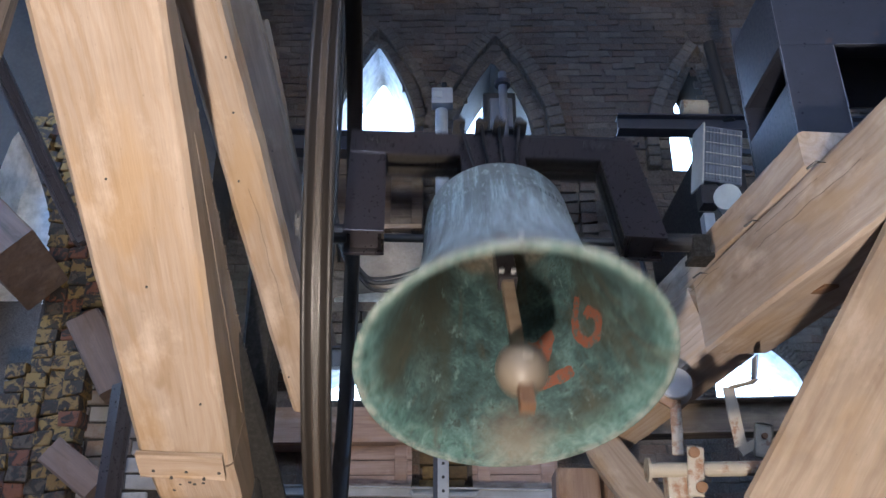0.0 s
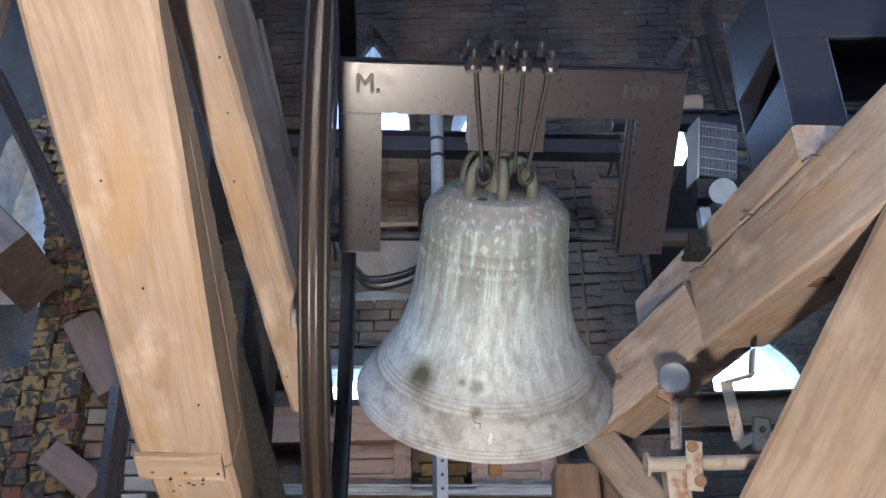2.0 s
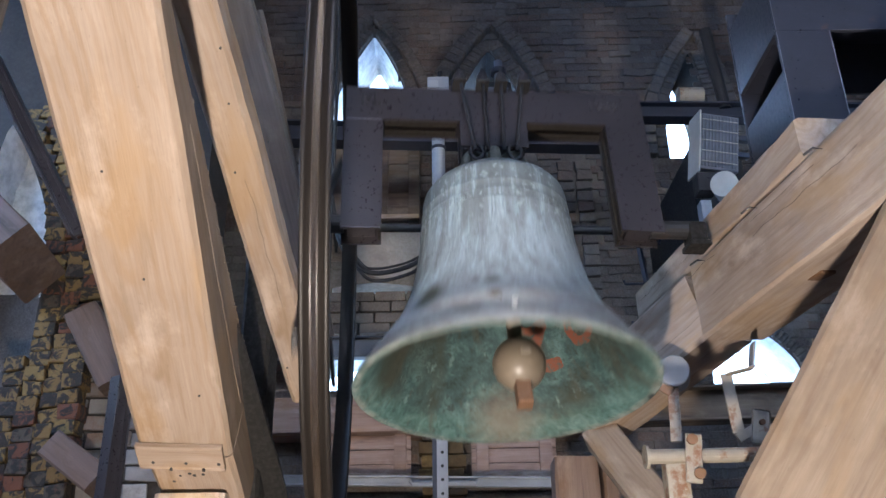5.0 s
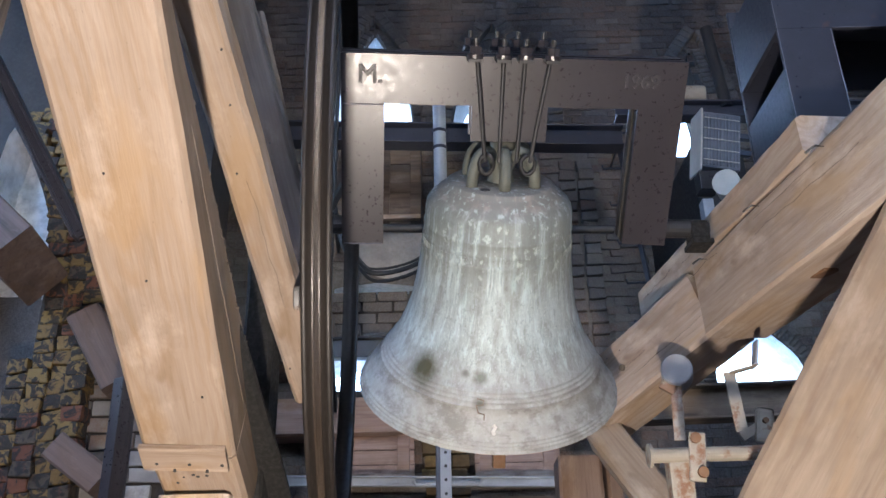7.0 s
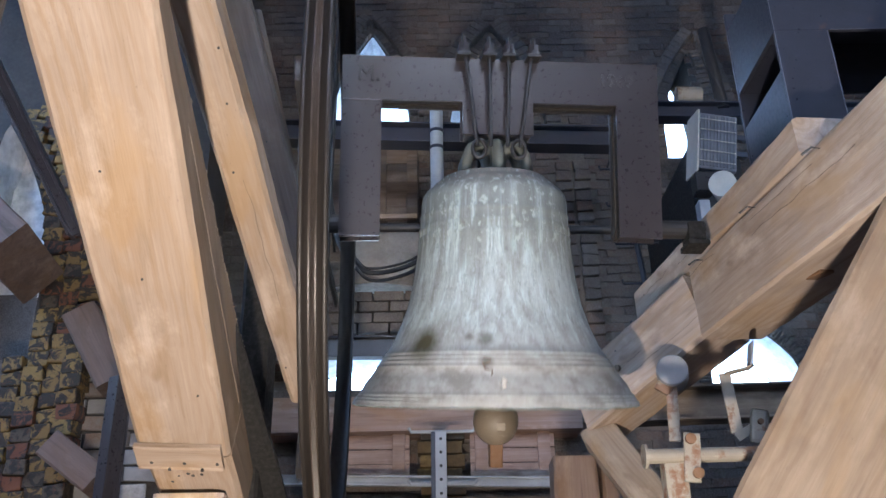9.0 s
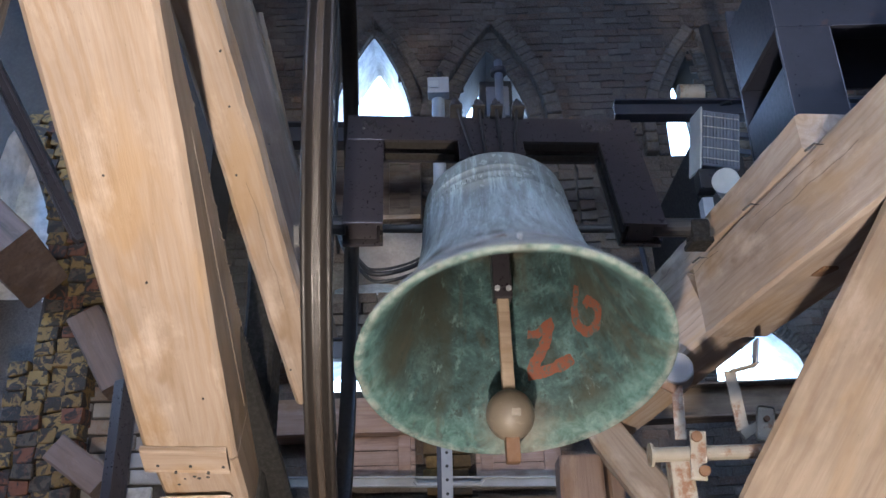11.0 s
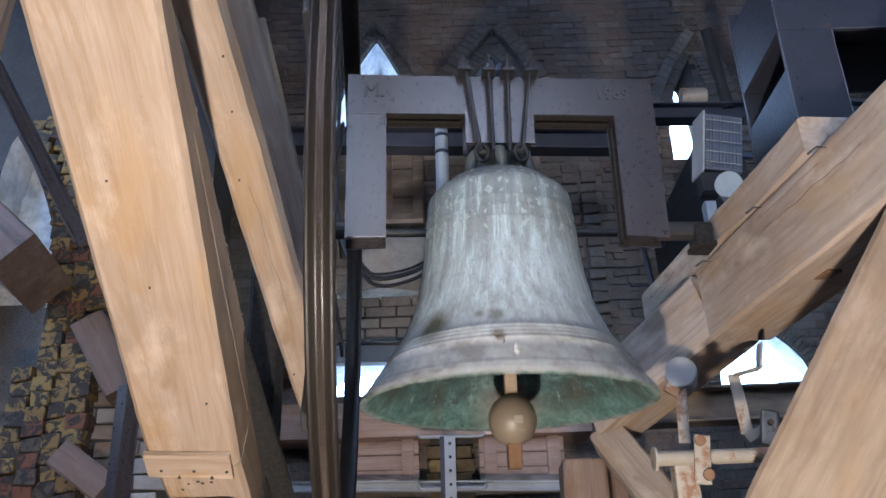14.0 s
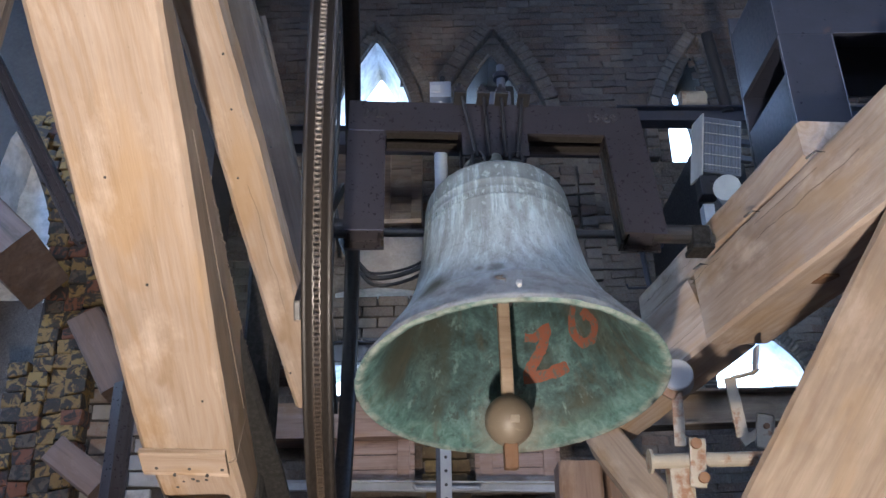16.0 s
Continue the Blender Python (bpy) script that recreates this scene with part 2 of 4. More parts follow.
def patina_in():
    m, t, b = material("green_verdigris", 0.7, 0.1)
    blot = grain(t, coords(t), 11, 9, 0.72, 0.2)
    big = grain(t, coords(t, (1, 1, 0.5)), 3, 4, 0.6)
    c = ramp(t, blot, (0.36, (0.020, 0.036, 0.035)), (0.50, (0.048, 0.098, 0.098)), (0.66, (0.115, 0.21, 0.21)))
    c = mix(t, ramp(t, big, (0.44, grey(0.0)), (0.60, grey(0.85))), c, (0.06, 0.062, 0.044))
    c = mix(t, ramp(t, grain(t, coords(t), 22, 6, 0.7), (0.55, grey(0.0)), (0.66, grey(0.85))), c, (0.03, 0.042, 0.038))
    c = mix(t, ramp(t, grain(t, coords(t, (1, 1, 0.4)), 16, 6, 0.7), (0.60, grey(0.0)), (0.70, grey(0.7))), c, (0.22, 0.33, 0.32))
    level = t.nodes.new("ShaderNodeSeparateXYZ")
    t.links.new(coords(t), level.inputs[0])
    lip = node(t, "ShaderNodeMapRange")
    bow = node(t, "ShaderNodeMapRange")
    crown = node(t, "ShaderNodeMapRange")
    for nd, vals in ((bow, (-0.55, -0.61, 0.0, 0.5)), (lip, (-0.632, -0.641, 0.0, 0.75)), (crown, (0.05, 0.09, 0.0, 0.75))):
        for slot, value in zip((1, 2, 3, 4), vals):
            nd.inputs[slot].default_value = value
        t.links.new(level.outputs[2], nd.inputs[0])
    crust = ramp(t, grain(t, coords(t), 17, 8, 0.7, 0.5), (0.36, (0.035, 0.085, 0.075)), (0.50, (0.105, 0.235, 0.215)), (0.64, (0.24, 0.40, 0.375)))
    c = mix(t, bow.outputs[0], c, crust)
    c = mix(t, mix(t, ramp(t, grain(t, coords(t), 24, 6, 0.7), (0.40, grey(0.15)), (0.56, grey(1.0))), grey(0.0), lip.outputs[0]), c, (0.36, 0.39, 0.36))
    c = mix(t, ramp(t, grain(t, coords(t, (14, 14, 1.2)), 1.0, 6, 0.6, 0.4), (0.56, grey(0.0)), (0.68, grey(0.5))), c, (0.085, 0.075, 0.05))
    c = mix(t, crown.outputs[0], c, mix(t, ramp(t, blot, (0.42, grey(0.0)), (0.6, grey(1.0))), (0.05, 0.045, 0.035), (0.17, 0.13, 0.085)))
    c = mix(t, spot(t, (-0.10, 0.05, 0.16), 0.03, 0.09, 0.9), c, (0.50, 0.22, 0.05))
    c = mix(t, spot(t, (-0.43, 0.05, -0.49), 0.05, 0.11, 0.75), c, (0.06, 0.07, 0.05))
    c = mix(t, spot(t, (0.05, 0.40, -0.60), 0.05, 0.16, 0.6), c, (0.22, 0.17, 0.13))
    t.links.new(c, b.inputs["Base Color"])
    bump(t, b, blot, 0.3, 0.004)
    return m


OUT, INSIDE = patina_out(), patina_in()


def masonry(name, cols, rough=0.9, scale=1.0, depth=0.012, dust=1.0):
    m, t, b = material(name, rough)
    rnd = t.nodes.new("ShaderNodeObjectInfo").outputs["Random"]
    isl = t.nodes.new("ShaderNodeNewGeometry").outputs["Random Per Island"]
    add = t.nodes.new("ShaderNodeMath")
    add.operation = "ADD"
    t.links.new(rnd, add.inputs[0])
    t.links.new(isl, add.inputs[1])
    fr = t.nodes.new("ShaderNodeMath")
    fr.operation = "FRACT"
    t.links.new(add.outputs[0], fr.inputs[0])
    c = ramp(t, fr.outputs[0], *[(i / len(cols), col) for i, col in enumerate(cols)])
    c.node.color_ramp.interpolation = "CONSTANT"
    blot = grain(t, coords(t), 3.0 * scale, 8, 0.7)
    fine = grain(t, coords(t), 40 * scale, 5, 0.7)
    c = mix(t, ramp(t, blot, (0.4, grey(0.0)), (0.65, grey(0.8))), c, tuple(0.5 * x for x in cols[0]))
    c = mix(t, ramp(t, fine, (0.42, grey(0.0)), (0.75, grey(0.55 * dust))), c, (0.3, 0.27, 0.24))
    c = mix(t, ramp(t, grain(t, coords(t), 1.1, 7, 0.65), (0.45, grey(0.0)), (0.7, grey(0.55 * dust))), c, (0.27, 0.245, 0.22))
    t.links.new(c, b.inputs["Base Color"])
    bump(t, b, mix(t, 0.4, fine, blot), 0.6, depth)
    return m


BRICK = masonry("sooty_brick", [(0.125, 0.095, 0.078), (0.155, 0.11, 0.084), (0.165, 0.10, 0.07), (0.135, 0.112, 0.098), (0.20, 0.17, 0.15), (0.10, 0.078, 0.066)], scale=2.0, depth=0.02, dust=1.0)
YELLOW = masonry("yellow_brick", [(0.13, 0.085, 0.035), (0.028, 0.026, 0.023), (0.12, 0.042, 0.022), (0.25, 0.17, 0.065), (0.03, 0.028, 0.026)], scale=5.0, dust=0.12)
DARK_MORTAR = masonry("dark_mortar", [(0.032, 0.027, 0.023), (0.026, 0.022, 0.019)], dust=0.12)
SHADED_PLASTER = masonry("shaded_stained_plaster", [(0.07, 0.06, 0.052), (0.062, 0.053, 0.046)], scale=4.0, depth=0.05)
MORTAR = masonry("dusty_mortar", [(0.135, 0.112, 0.094), (0.125, 0.105, 0.088)])
WHITE = masonry("limewashed_brick", [(0.80, 0.79, 0.77), (0.76, 0.75, 0.73), (0.70, 0.68, 0.66)], 0.9, 3.0, 0.03, 0.3)
LIME = masonry("worn_limewash", [(0.34, 0.33, 0.32), (0.15, 0.135, 0.125), (0.42, 0.41, 0.40), (0.14, 0.085, 0.055), (0.24, 0.23, 0.22)], scale=3.0, dust=0.4)
LIMEWASH = masonry("fresh_limewash", [(0.80, 0.79, 0.77), (0.78, 0.77, 0.75)], 0.9, 4.0, 0.03, 0.25)
RIB_STONE = masonry("pale_rib_brick", [(0.15, 0.128, 0.108), (0.17, 0.14, 0.115), (0.135, 0.118, 0.104)])
PLASTER = masonry("grey_plaster", [(0.56, 0.51, 0.48), (0.54, 0.49, 0.46)])


def glazed():
    """Old glazed brick: ochre and rust breaking through a black crust."""
    m, t, b = material("crusted_glazed_brick", 0.85)
    rnd = t.nodes.new("ShaderNodeObjectInfo").outputs["Random"]
    base = ramp(t, rnd, (0.0, (0.14, 0.085, 0.024)), (0.35, (0.10, 0.034, 0.014)), (0.6, (0.165, 0.105, 0.03)), (0.85, (0.05, 0.038, 0.026)))
    base.node.color_ramp.interpolation = "CONSTANT"
    shift = t.nodes.new("ShaderNodeVectorMath")
    shift.operation = "ADD"
    t.links.new(coords(t), shift.inputs[0])
    t.links.new(ramp(t, rnd, (0.0, (0, 3, 9)), (1.0, (9, 0, 4))), shift.inputs[1])
    crust = grain(t, shift.outputs[0], 15, 6, 0.6, 0.8)
    c = mix(t, ramp(t, crust, (0.47, grey(0.0)), (0.53, grey(0.95))), base, (0.011, 0.010, 0.009))
    c = mix(t, ramp(t, grain(t, shift.outputs[0], 40, 5, 0.7), (0.55, grey(0.0)), (0.7, grey(0.6))), c, (0.11, 0.04, 0.02))
    t.links.new(c, b.inputs["Base Color"])
    bump(t, b, crust, 0.8, 0.02)
    return m


GLAZED = glazed()


# ---- building helpers ----
def link(name, bm, mat, parent=None, label="", smooth=False):
    me = bpy.data.meshes.new(name)
    bm.normal_update()
    bm.to_mesh(me)
    bm.free()
    for mt in (mat if isinstance(mat, (list, tuple)) else [mat]):
        me.materials.append(mt)
    if smooth:
        for p in me.polygons:
            p.use_smooth = True
    ob = new(name, me)
    ob.parent = parent
    return tagged(ob, label) if label else ob


def part(name, bm, mat, parent, label="", smooth=False):
    return link(name, bm, mat, parent, label, smooth)


def empty(name, m, label, category, group=""):
    ob = new(name)
    ob.empty_display_size = 0.1
    ob.matrix_world = m
    return tagged(ob, label, category, group)


def add_box(bm, size, m=Matrix(), bevel=0.0, seg=2):
    r = bmesh.ops.create_cube(bm, size=1, matrix=m @ Matrix.Diagonal((*size, 1)))
    if bevel:
        es = list({e for v in r["verts"] for e in v.link_edges})
        bmesh.ops.bevel(bm, geom=es, offset=bevel, segments=seg, affect="EDGES", profile=0.6)
    return bm


def add_rod(bm, a, b, r, r2=None, seg=16):
    a, b = Vector(a), Vector(b)
    m = Matrix.Translation((a + b) / 2) @ (b - a).to_track_quat("Z", "Y").to_matrix().to_4x4()
    bmesh.ops.create_cone(bm, cap_ends=True, segments=seg, radius1=r, radius2=r if r2 is None else r2, depth=(b - a).length, matrix=m)
    return bm


def box(size, m=Matrix(), bevel=0.004):
    return add_box(bmesh.new(), size, m, bevel)


def rod(a, b, r, r2=None, seg=16):
    return add_rod(bmesh.new(), a, b, r, r2, seg)


def lathe(profile, seg=96, bm=None, m=Matrix()):
    bm = bm or bmesh.new()
    rings = []
    for r, z in profile:
        if r < 1e-5:
            rings.append([bm.verts.new(m @ Vector((0, 0, z)))])
        else:
            rings.append([bm.verts.new(m @ Vector((r * math.cos(6.283185 * i / seg), r * math.sin(6.283185 * i / seg), z))) for i in range(seg)])
    for a, b in zip(rings, rings[1:]):
        for i in range(seg):
            j = (i + 1) % seg
            q = [a[i % len(a)], a[j % len(a)], b[j % len(b)], b[i % len(b)]]
            q = list(dict.fromkeys(q))
            if len(q) > 2:
                bm.faces.new(q)
    return bm


def tube(points, r, seg=8, bm=None):
    """A round bar or cable along points."""
    bm = bm or bmesh.new()
    pts = [Vector(p) for p in points]
    rings = []
    for i, p in enumerate(pts):
        d = (pts[min(i + 1, len(pts) - 1)] - pts[max(i - 1, 0)]).normalized()
        q = d.to_track_quat("Z", "Y")
        rings.append([bm.verts.new(p + q @ Vector((r * math.cos(6.283185 * k / seg), r * math.sin(6.283185 * k / seg), 0))) for k in range(seg)])
    for a, b in zip(rings, rings[1:]):
        for k in range(seg):
            bm.faces.new((a[k], a[(k + 1) % seg], b[(k + 1) % seg], b[k]))
    bm.faces.new(rings[0][::-1])
    bm.faces.new(rings[-1])
    return bm


def flowing(points, n=6):
    """The points with a smooth curve led through them."""
    p = [Vector(q) for q in points]
    p = [p[0] * 2 - p[1]] + p + [p[-1] * 2 - p[-2]]
    out = []
    for a, b, c, d in zip(p, p[1:], p[2:], p[3:]):
        for k in range(n):
            s = k / n
            out.append(0.5 * (2 * b + (c - a) * s + (2 * a - 5 * b + 4 * c - d) * s * s + (3 * b - a - 3 * c + d) * s ** 3))
    return out + [p[-2]]


def beam_frame(p0, p1, u):
    """Local x along the timber, y across its face, z into it."""
    p0, p1, u = Vector(p0), Vector(p1), Vector(u)
    d = (p1 - p0).normalized()
    u = (u - d * u.dot(d)).normalized()
    n = d.cross(u)
    m = Matrix((d, u, n)).transposed().to_4x4()
    m.translation = p0
    return m, (p1 - p0).length


def timber_mesh(length, w, thick, seed=0, wear=0.004, chamfer=0.012, thick2=None):
    bm = bmesh.new()
    n = max(2, int(length / 0.06))
    c = chamfer
    s = 1 if thick > 0 else -1
    thick0, thick2 = thick, thick if thick2 is None else thick2

    def prof_at(thick):
        return [(-w / 2 + c, 0), (w / 2 - c, 0), (w / 2, c * s), (w / 2, thick - c * s), (w / 2 - c, thick), (-w / 2 + c, thick), (-w / 2, thick - c * s), (-w / 2, c * s)]

    rings = []
    for i in range(n + 1):
        x = length * i / n
        ring = []
        for k, (y, z) in enumerate(prof_at(thick0 + (thick2 - thick0) * i / n)):
            o = noise.noise_vector(Vector((x * 3 + seed * 7.3, k // 2 * 5.1, seed))) * wear + noise.noise_vector(Vector((x * 14 + seed, k * 3.7, 2))) * wear * 0.6
            ring.append(bm.verts.new((x, y + o.y, z + o.z)))
        rings.append(ring)
    for a, b in zip(rings, rings[1:]):
        for k in range(8):
            bm.faces.new((a[k], a[(k + 1) % 8], b[(k + 1) % 8], b[k]))
    bm.faces.new(rings[0][::-1])
    bm.faces.new(rings[-1])
    bmesh.ops.recalc_face_normals(bm, faces=bm.faces)
    return bm


def timber(name, p0, p1, u, w, thick, mat, label, parent=None, seed=0, before=0.0, after=0.0, wear=0.004, thick2=None):
    m, length = beam_frame(p0, p1, u)
    m = m @ pose(-before, 0, 0)
    ob = link(name, timber_mesh(length + before + after, w, thick, seed, wear, 0.012, thick2), mat, parent, label if parent is None else "")
    ob.matrix_world = m
    if parent is None:
        tagged(ob, label, "timber beam")
    return ob


# ---- the shell of the belfry ----
def lancet(x0, x1, sill, spring, apex, xa=None):
    """An opening with a pointed head: the height of its head at x, or None."""
    xa = (x0 + x1) / 2 if xa is None else xa

    def head(x):
        if x < x0 - 1e-6 or x > x1 + 1e-6:
            return None
        s = (x - x0) / (xa - x0) if x <= xa else (x1 - x) / (x1 - xa)
        return spring + (apex - spring) * min(1.0, max(0.0, s)) ** 0.62
    return x0, x1, sill, head


def pierced_wall(name, x0, x1, z0, z1, thick, holes, mats, label, darkened=()):
    """A wall in the xz plane, its face at y = 0, with openings right through it."""
    bm = bmesh.new()
    xs = {x0, x1}
    for a, b, _, _ in holes:
        xs.update(a + (b - a) * i / 18 for i in range(19))
    xs = sorted(xs)

    def quad(a, b, c, d, mi=0):
        f = bm.faces.new([bm.verts.new(p) for p in (a, b, c, d)])
        f.material_index = mi

    for a, b in zip(xs, xs[1:]):
        # openings listed by index get the dark third material on head and sides
        cuts = sorted([(s, h(a), h(b), 2 if i in darkened else 1) for i, (p, q, s, h) in enumerate(holes) if p - 1e-6 <= a and b <= q + 1e-6], key=lambda c: c[0])
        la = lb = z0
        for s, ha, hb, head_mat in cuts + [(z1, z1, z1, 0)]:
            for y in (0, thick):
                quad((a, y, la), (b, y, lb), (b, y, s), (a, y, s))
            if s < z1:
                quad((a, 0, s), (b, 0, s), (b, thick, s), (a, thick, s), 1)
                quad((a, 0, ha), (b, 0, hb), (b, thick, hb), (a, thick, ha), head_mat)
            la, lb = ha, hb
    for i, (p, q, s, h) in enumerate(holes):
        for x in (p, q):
            quad((x, 0, s), (x, thick, s), (x, thick, h(x)), (x, 0, h(x)), 2 if i in darkened else 1)
    for x in (x0, x1):
        quad((x, 0, z0), (x, thick, z0), (x, thick, z1), (x, 0, z1))
    bmesh.ops.remove_doubles(bm, verts=bm.verts, dist=0.0005)
    bmesh.ops.recalc_face_normals(bm, faces=bm.faces)
    return tagged(link(name, bm, mats), label, "wall", kind="structure")


NORTH = 6.5
HOLES = [lancet(-0.98, -0.28, 5.5, 5.75, 6.66, -0.62), lancet(0.08, 0.78, 5.45, 5.65, 6.48, 0.44),
         lancet(2.0, 2.4, 5.3, 5.6, 6.42, 2.3), lancet(-1.0, -0.2, 3.27, 3.5, 3.62), lancet(-0.92, -0.22, 4.07, 4.12, 4.17), lancet(2.1, 2.8, 3.28, 3.36, 3.72, 2.5)]
wall_n = pierced_wall("wall_north", -4.2, 4.2, 0, 8.5, 0.6, HOLES, [MORTAR, WHITE, DARK_MORTAR], "sooty old brick tower wall with pointed windows", (1, 2))
wall_n.location = (0, NORTH, 0)
BACK = [lancet(-1.7, -0.7, 4.7, 5.7, 6.6), lancet(0.7, 1.7, 4.7, 5.7, 6.6), lancet(-0.35, 0.35, 1.6, 2.3, 2.75)]
wall_s = pierced_wall("wall_south", -4.2, 4.2, 0, 8.5, 0.7, BACK, [MORTAR, WHITE], "brick tower wall with three pointed windows")
wall_s.matrix_world = pose(0, -3.2, 0, 0, 0, 180)
wall_e = pierced_wall("wall_east", -3.2, 6.5, 0, 8.5, 0.7, [lancet(1.7, 2.7, 3.6, 4.8, 5.6)], [MORTAR, WHITE], "brick tower wall with a pointed window")
wall_e.matrix_world = Matrix(((0, 1, 0, 4.2), (1, 0, 0, 0), (0, 0, 1, 0), (0, 0, 0, 1)))
wall_w = pierced_wall("wall_west", -3.2, 6.5, 0, 8.5, 0.7, [lancet(2.7, 3.7, 3.2, 4.4, 5.2)], [MORTAR, WHITE], "brick tower wall with a pointed window")
wall_w.matrix_world = Matrix(((0, -1, 0, -4.2), (1, 0, 0, 0), (0, 0, 1, 0), (0, 0, 0, 1)))
tagged(link("ceiling", box((8.4, 9.7, 0.2), pose(0, 1.65, 8.6), 0), PLANK), "dark boarded belfry ceiling", "ceiling", kind="structure")
tagged(link("floor", box((8.4, 9.7, 0.2), pose(0, 1.65, -0.1), 0), PLANK), "worn plank belfry floor", "floor", kind="structure")

# ---- the bell, its yoke, wheel and clapper ----
AXIS = (0.190, 2.794, 2.916, 4.52)
bell = empty("church_bell", pose(*AXIS[:3], 0, 0, AXIS[3]), "grey-green bronze church bell swinging in a dark steel yoke", "bell")
PROFILE_OUT = [(0.0, 0.176), (0.183, 0.174), (0.190, 0.170), (0.190, 0.160), (0.205, 0.155), (0.208, 0.147), (0.222, 0.142), (0.225, 0.134), (0.246, 0.120), (0.259, 0.100), (0.264, 0.075),
               (0.265, 0.03), (0.2685, 0.025), (0.2685, 0.018), (0.267, 0.013), (0.268, -0.012), (0.2715, -0.017), (0.2715, -0.024), (0.270, -0.029), (0.271, -0.05), (0.2755, -0.056), (0.2755, -0.064), (0.274, -0.072),
               (0.279, -0.12), (0.290, -0.20), (0.308, -0.29), (0.332, -0.36), (0.365, -0.435), (0.385, -0.465), (0.392, -0.470), (0.393, -0.476), (0.400, -0.484), (0.405, -0.489), (0.406, -0.495),
               (0.413, -0.503), (0.418, -0.508), (0.419, -0.514), (0.440, -0.545), (0.455, -0.562), (0.468, -0.588), (0.480, -0.601), (0.482, -0.607), (0.489, -0.613), (0.491, -0.619), (0.498, -0.630), (0.5, -0.637)]
PROFILE_IN = [(0.5, -0.637), (0.490, -0.642), (0.468, -0.632), (0.435, -0.595), (0.405, -0.545), (0.368, -0.47), (0.33, -0.40), (0.298, -0.31),
              (0.272, -0.21), (0.255, -0.10), (0.247, 0.0), (0.238, 0.08), (0.21, 0.135), (0.15, 0.155), (0.0, 0.16)]


def ringed(profile, heights, r, w):
    """The profile with small raised rings at the heights given."""
    out = [profile[0]]
    for (r0, z0), (r1, z1) in zip(profile, profile[1:]):
        for h in sorted((h for h in heights if z1 < h <= z0), reverse=True):
            base = r0 + (r1 - r0) * (z0 - h) / (z0 - z1)
            k = (r1 - r0) / (z0 - z1)
            out += [(base - k * w, h + w), (base - k * w * 0.4 + r, h + w * 0.5), (base + k * w * 0.4 + r, h - w * 0.5), (base + k * w, h - w)]
        out.append((r1, z1))
    return out


PROFILE_OUT = ringed([p for p in PROFILE_OUT if p[1] > -0.46 or p[1] in (-0.545, -0.562, -0.588, -0.630, -0.637)], (-0.466, -0.480, -0.494, -0.510, -0.601, -0.612, -0.622), 0.003, 0.0035)


def chipped(bm):
    """Wears the lip of the bell uneven."""
    for v in bm.verts:
        k = min(1.0, max(0.0, (-0.60 - v.co.z) / 0.035))
        o = noise.noise(Vector((v.co.x, v.co.y, 0)) * 14) * 0.0035 + noise.noise(Vector((v.co.x, v.co.y, 1)) * 45) * 0.002
        v.co += Vector((v.co.x, v.co.y, 0)).normalized() * o * k + Vector((0, 0, o * k * 0.8))
    return bm


body = part("bell_body", chipped(lathe(PROFILE_OUT, 192)), OUT, bell, "grey-green streaked bronze bell body", True)
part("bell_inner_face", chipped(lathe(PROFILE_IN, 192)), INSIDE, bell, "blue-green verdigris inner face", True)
random.seed(17)
bm = bmesh.new()
for k in range(84):
    a = radians(k * 360 / 84 + random.uniform(-0.6, 0.6))
    if random.random() < 0.14:
        continue
    add_box(bm, (0.004, random.uniform(0.005, 0.013), random.uniform(0.017, 0.025)), pose(0.2715 * math.cos(a), 0.2715 * math.sin(a), -0.040, 0, 0, math.degrees(a)))
tagged(part("inscription_band", bm, OUT, bell, "worn raised inscription round the shoulder"), kind="stuff")


def u_plate(y, t=0.012):
    """One cut steel plate of the yoke: a long head and two arms."""
    bm = bmesh.new()
    pts = [(-0.56, -0.055), (-0.415, -0.05), (-0.415, 0.451), (-0.12, 0.451), (-0.12, 0.33), (0.14, 0.33), (0.14, 0.452), (0.45, 0.452), (0.45, -0.04), (0.608, -0.046),
           (0.608, 0.614), (-0.56, 0.617)]
    f = bm.faces.new([bm.verts.new((x, y, z)) for x, z in pts])
    r = bmesh.ops.extrude_face_region(bm, geom=[f])
    bmesh.ops.translate(bm, verts=[v for v in r["geom"] if isinstance(v, bmesh.types.BMVert)], vec=(0, t, 0))
    bmesh.ops.recalc_face_normals(bm, faces=bm.faces)
    return bm


part("yoke_plate", u_plate(-0.056), STEEL, bell, "dark painted steel yoke plate")
part("yoke_plate", u_plate(0.044), STEEL, bell, "dark painted steel yoke plate")

# end plates and spacers that join the two yoke plates
for x in (-0.488, 0.529):
    part("spacer_plate", box((0.10, 0.088, 0.01), pose(x, 0, -0.02), 0.002), STEEL, bell)
for y in (-0.027, 0.029):
    for x, w in ((-0.27, 0.28), (0.295, 0.30)):
        part("head_flange", box((w, 0.032, 0.010), pose(x, y, 0.457), 0.002), WEB, bell, "stained inward flange under the yoke head")
    for x in (-0.421, 0.456):
        part("arm_flange", box((0.010, 0.032, 0.48), pose(x, y, 0.2), 0.002), WEB, bell, "stained inward flange of the yoke arm")
    part("top_flange", box((1.16, 0.030, 0.010), pose(0.024, y, 0.610), 0.002), STEEL, bell)
part("hanger_block", box((0.24, 0.088, 0.12), pose(0.01, 0, 0.385), 0.004), STEEL, bell)
for x0, x1 in ((-0.82, -0.55), (0.57, 0.78)):
    part("gudgeon", rod((x0, 0, 0), (x1, 0, 0), 0.035), BLACK, bell, "black steel axle stub")

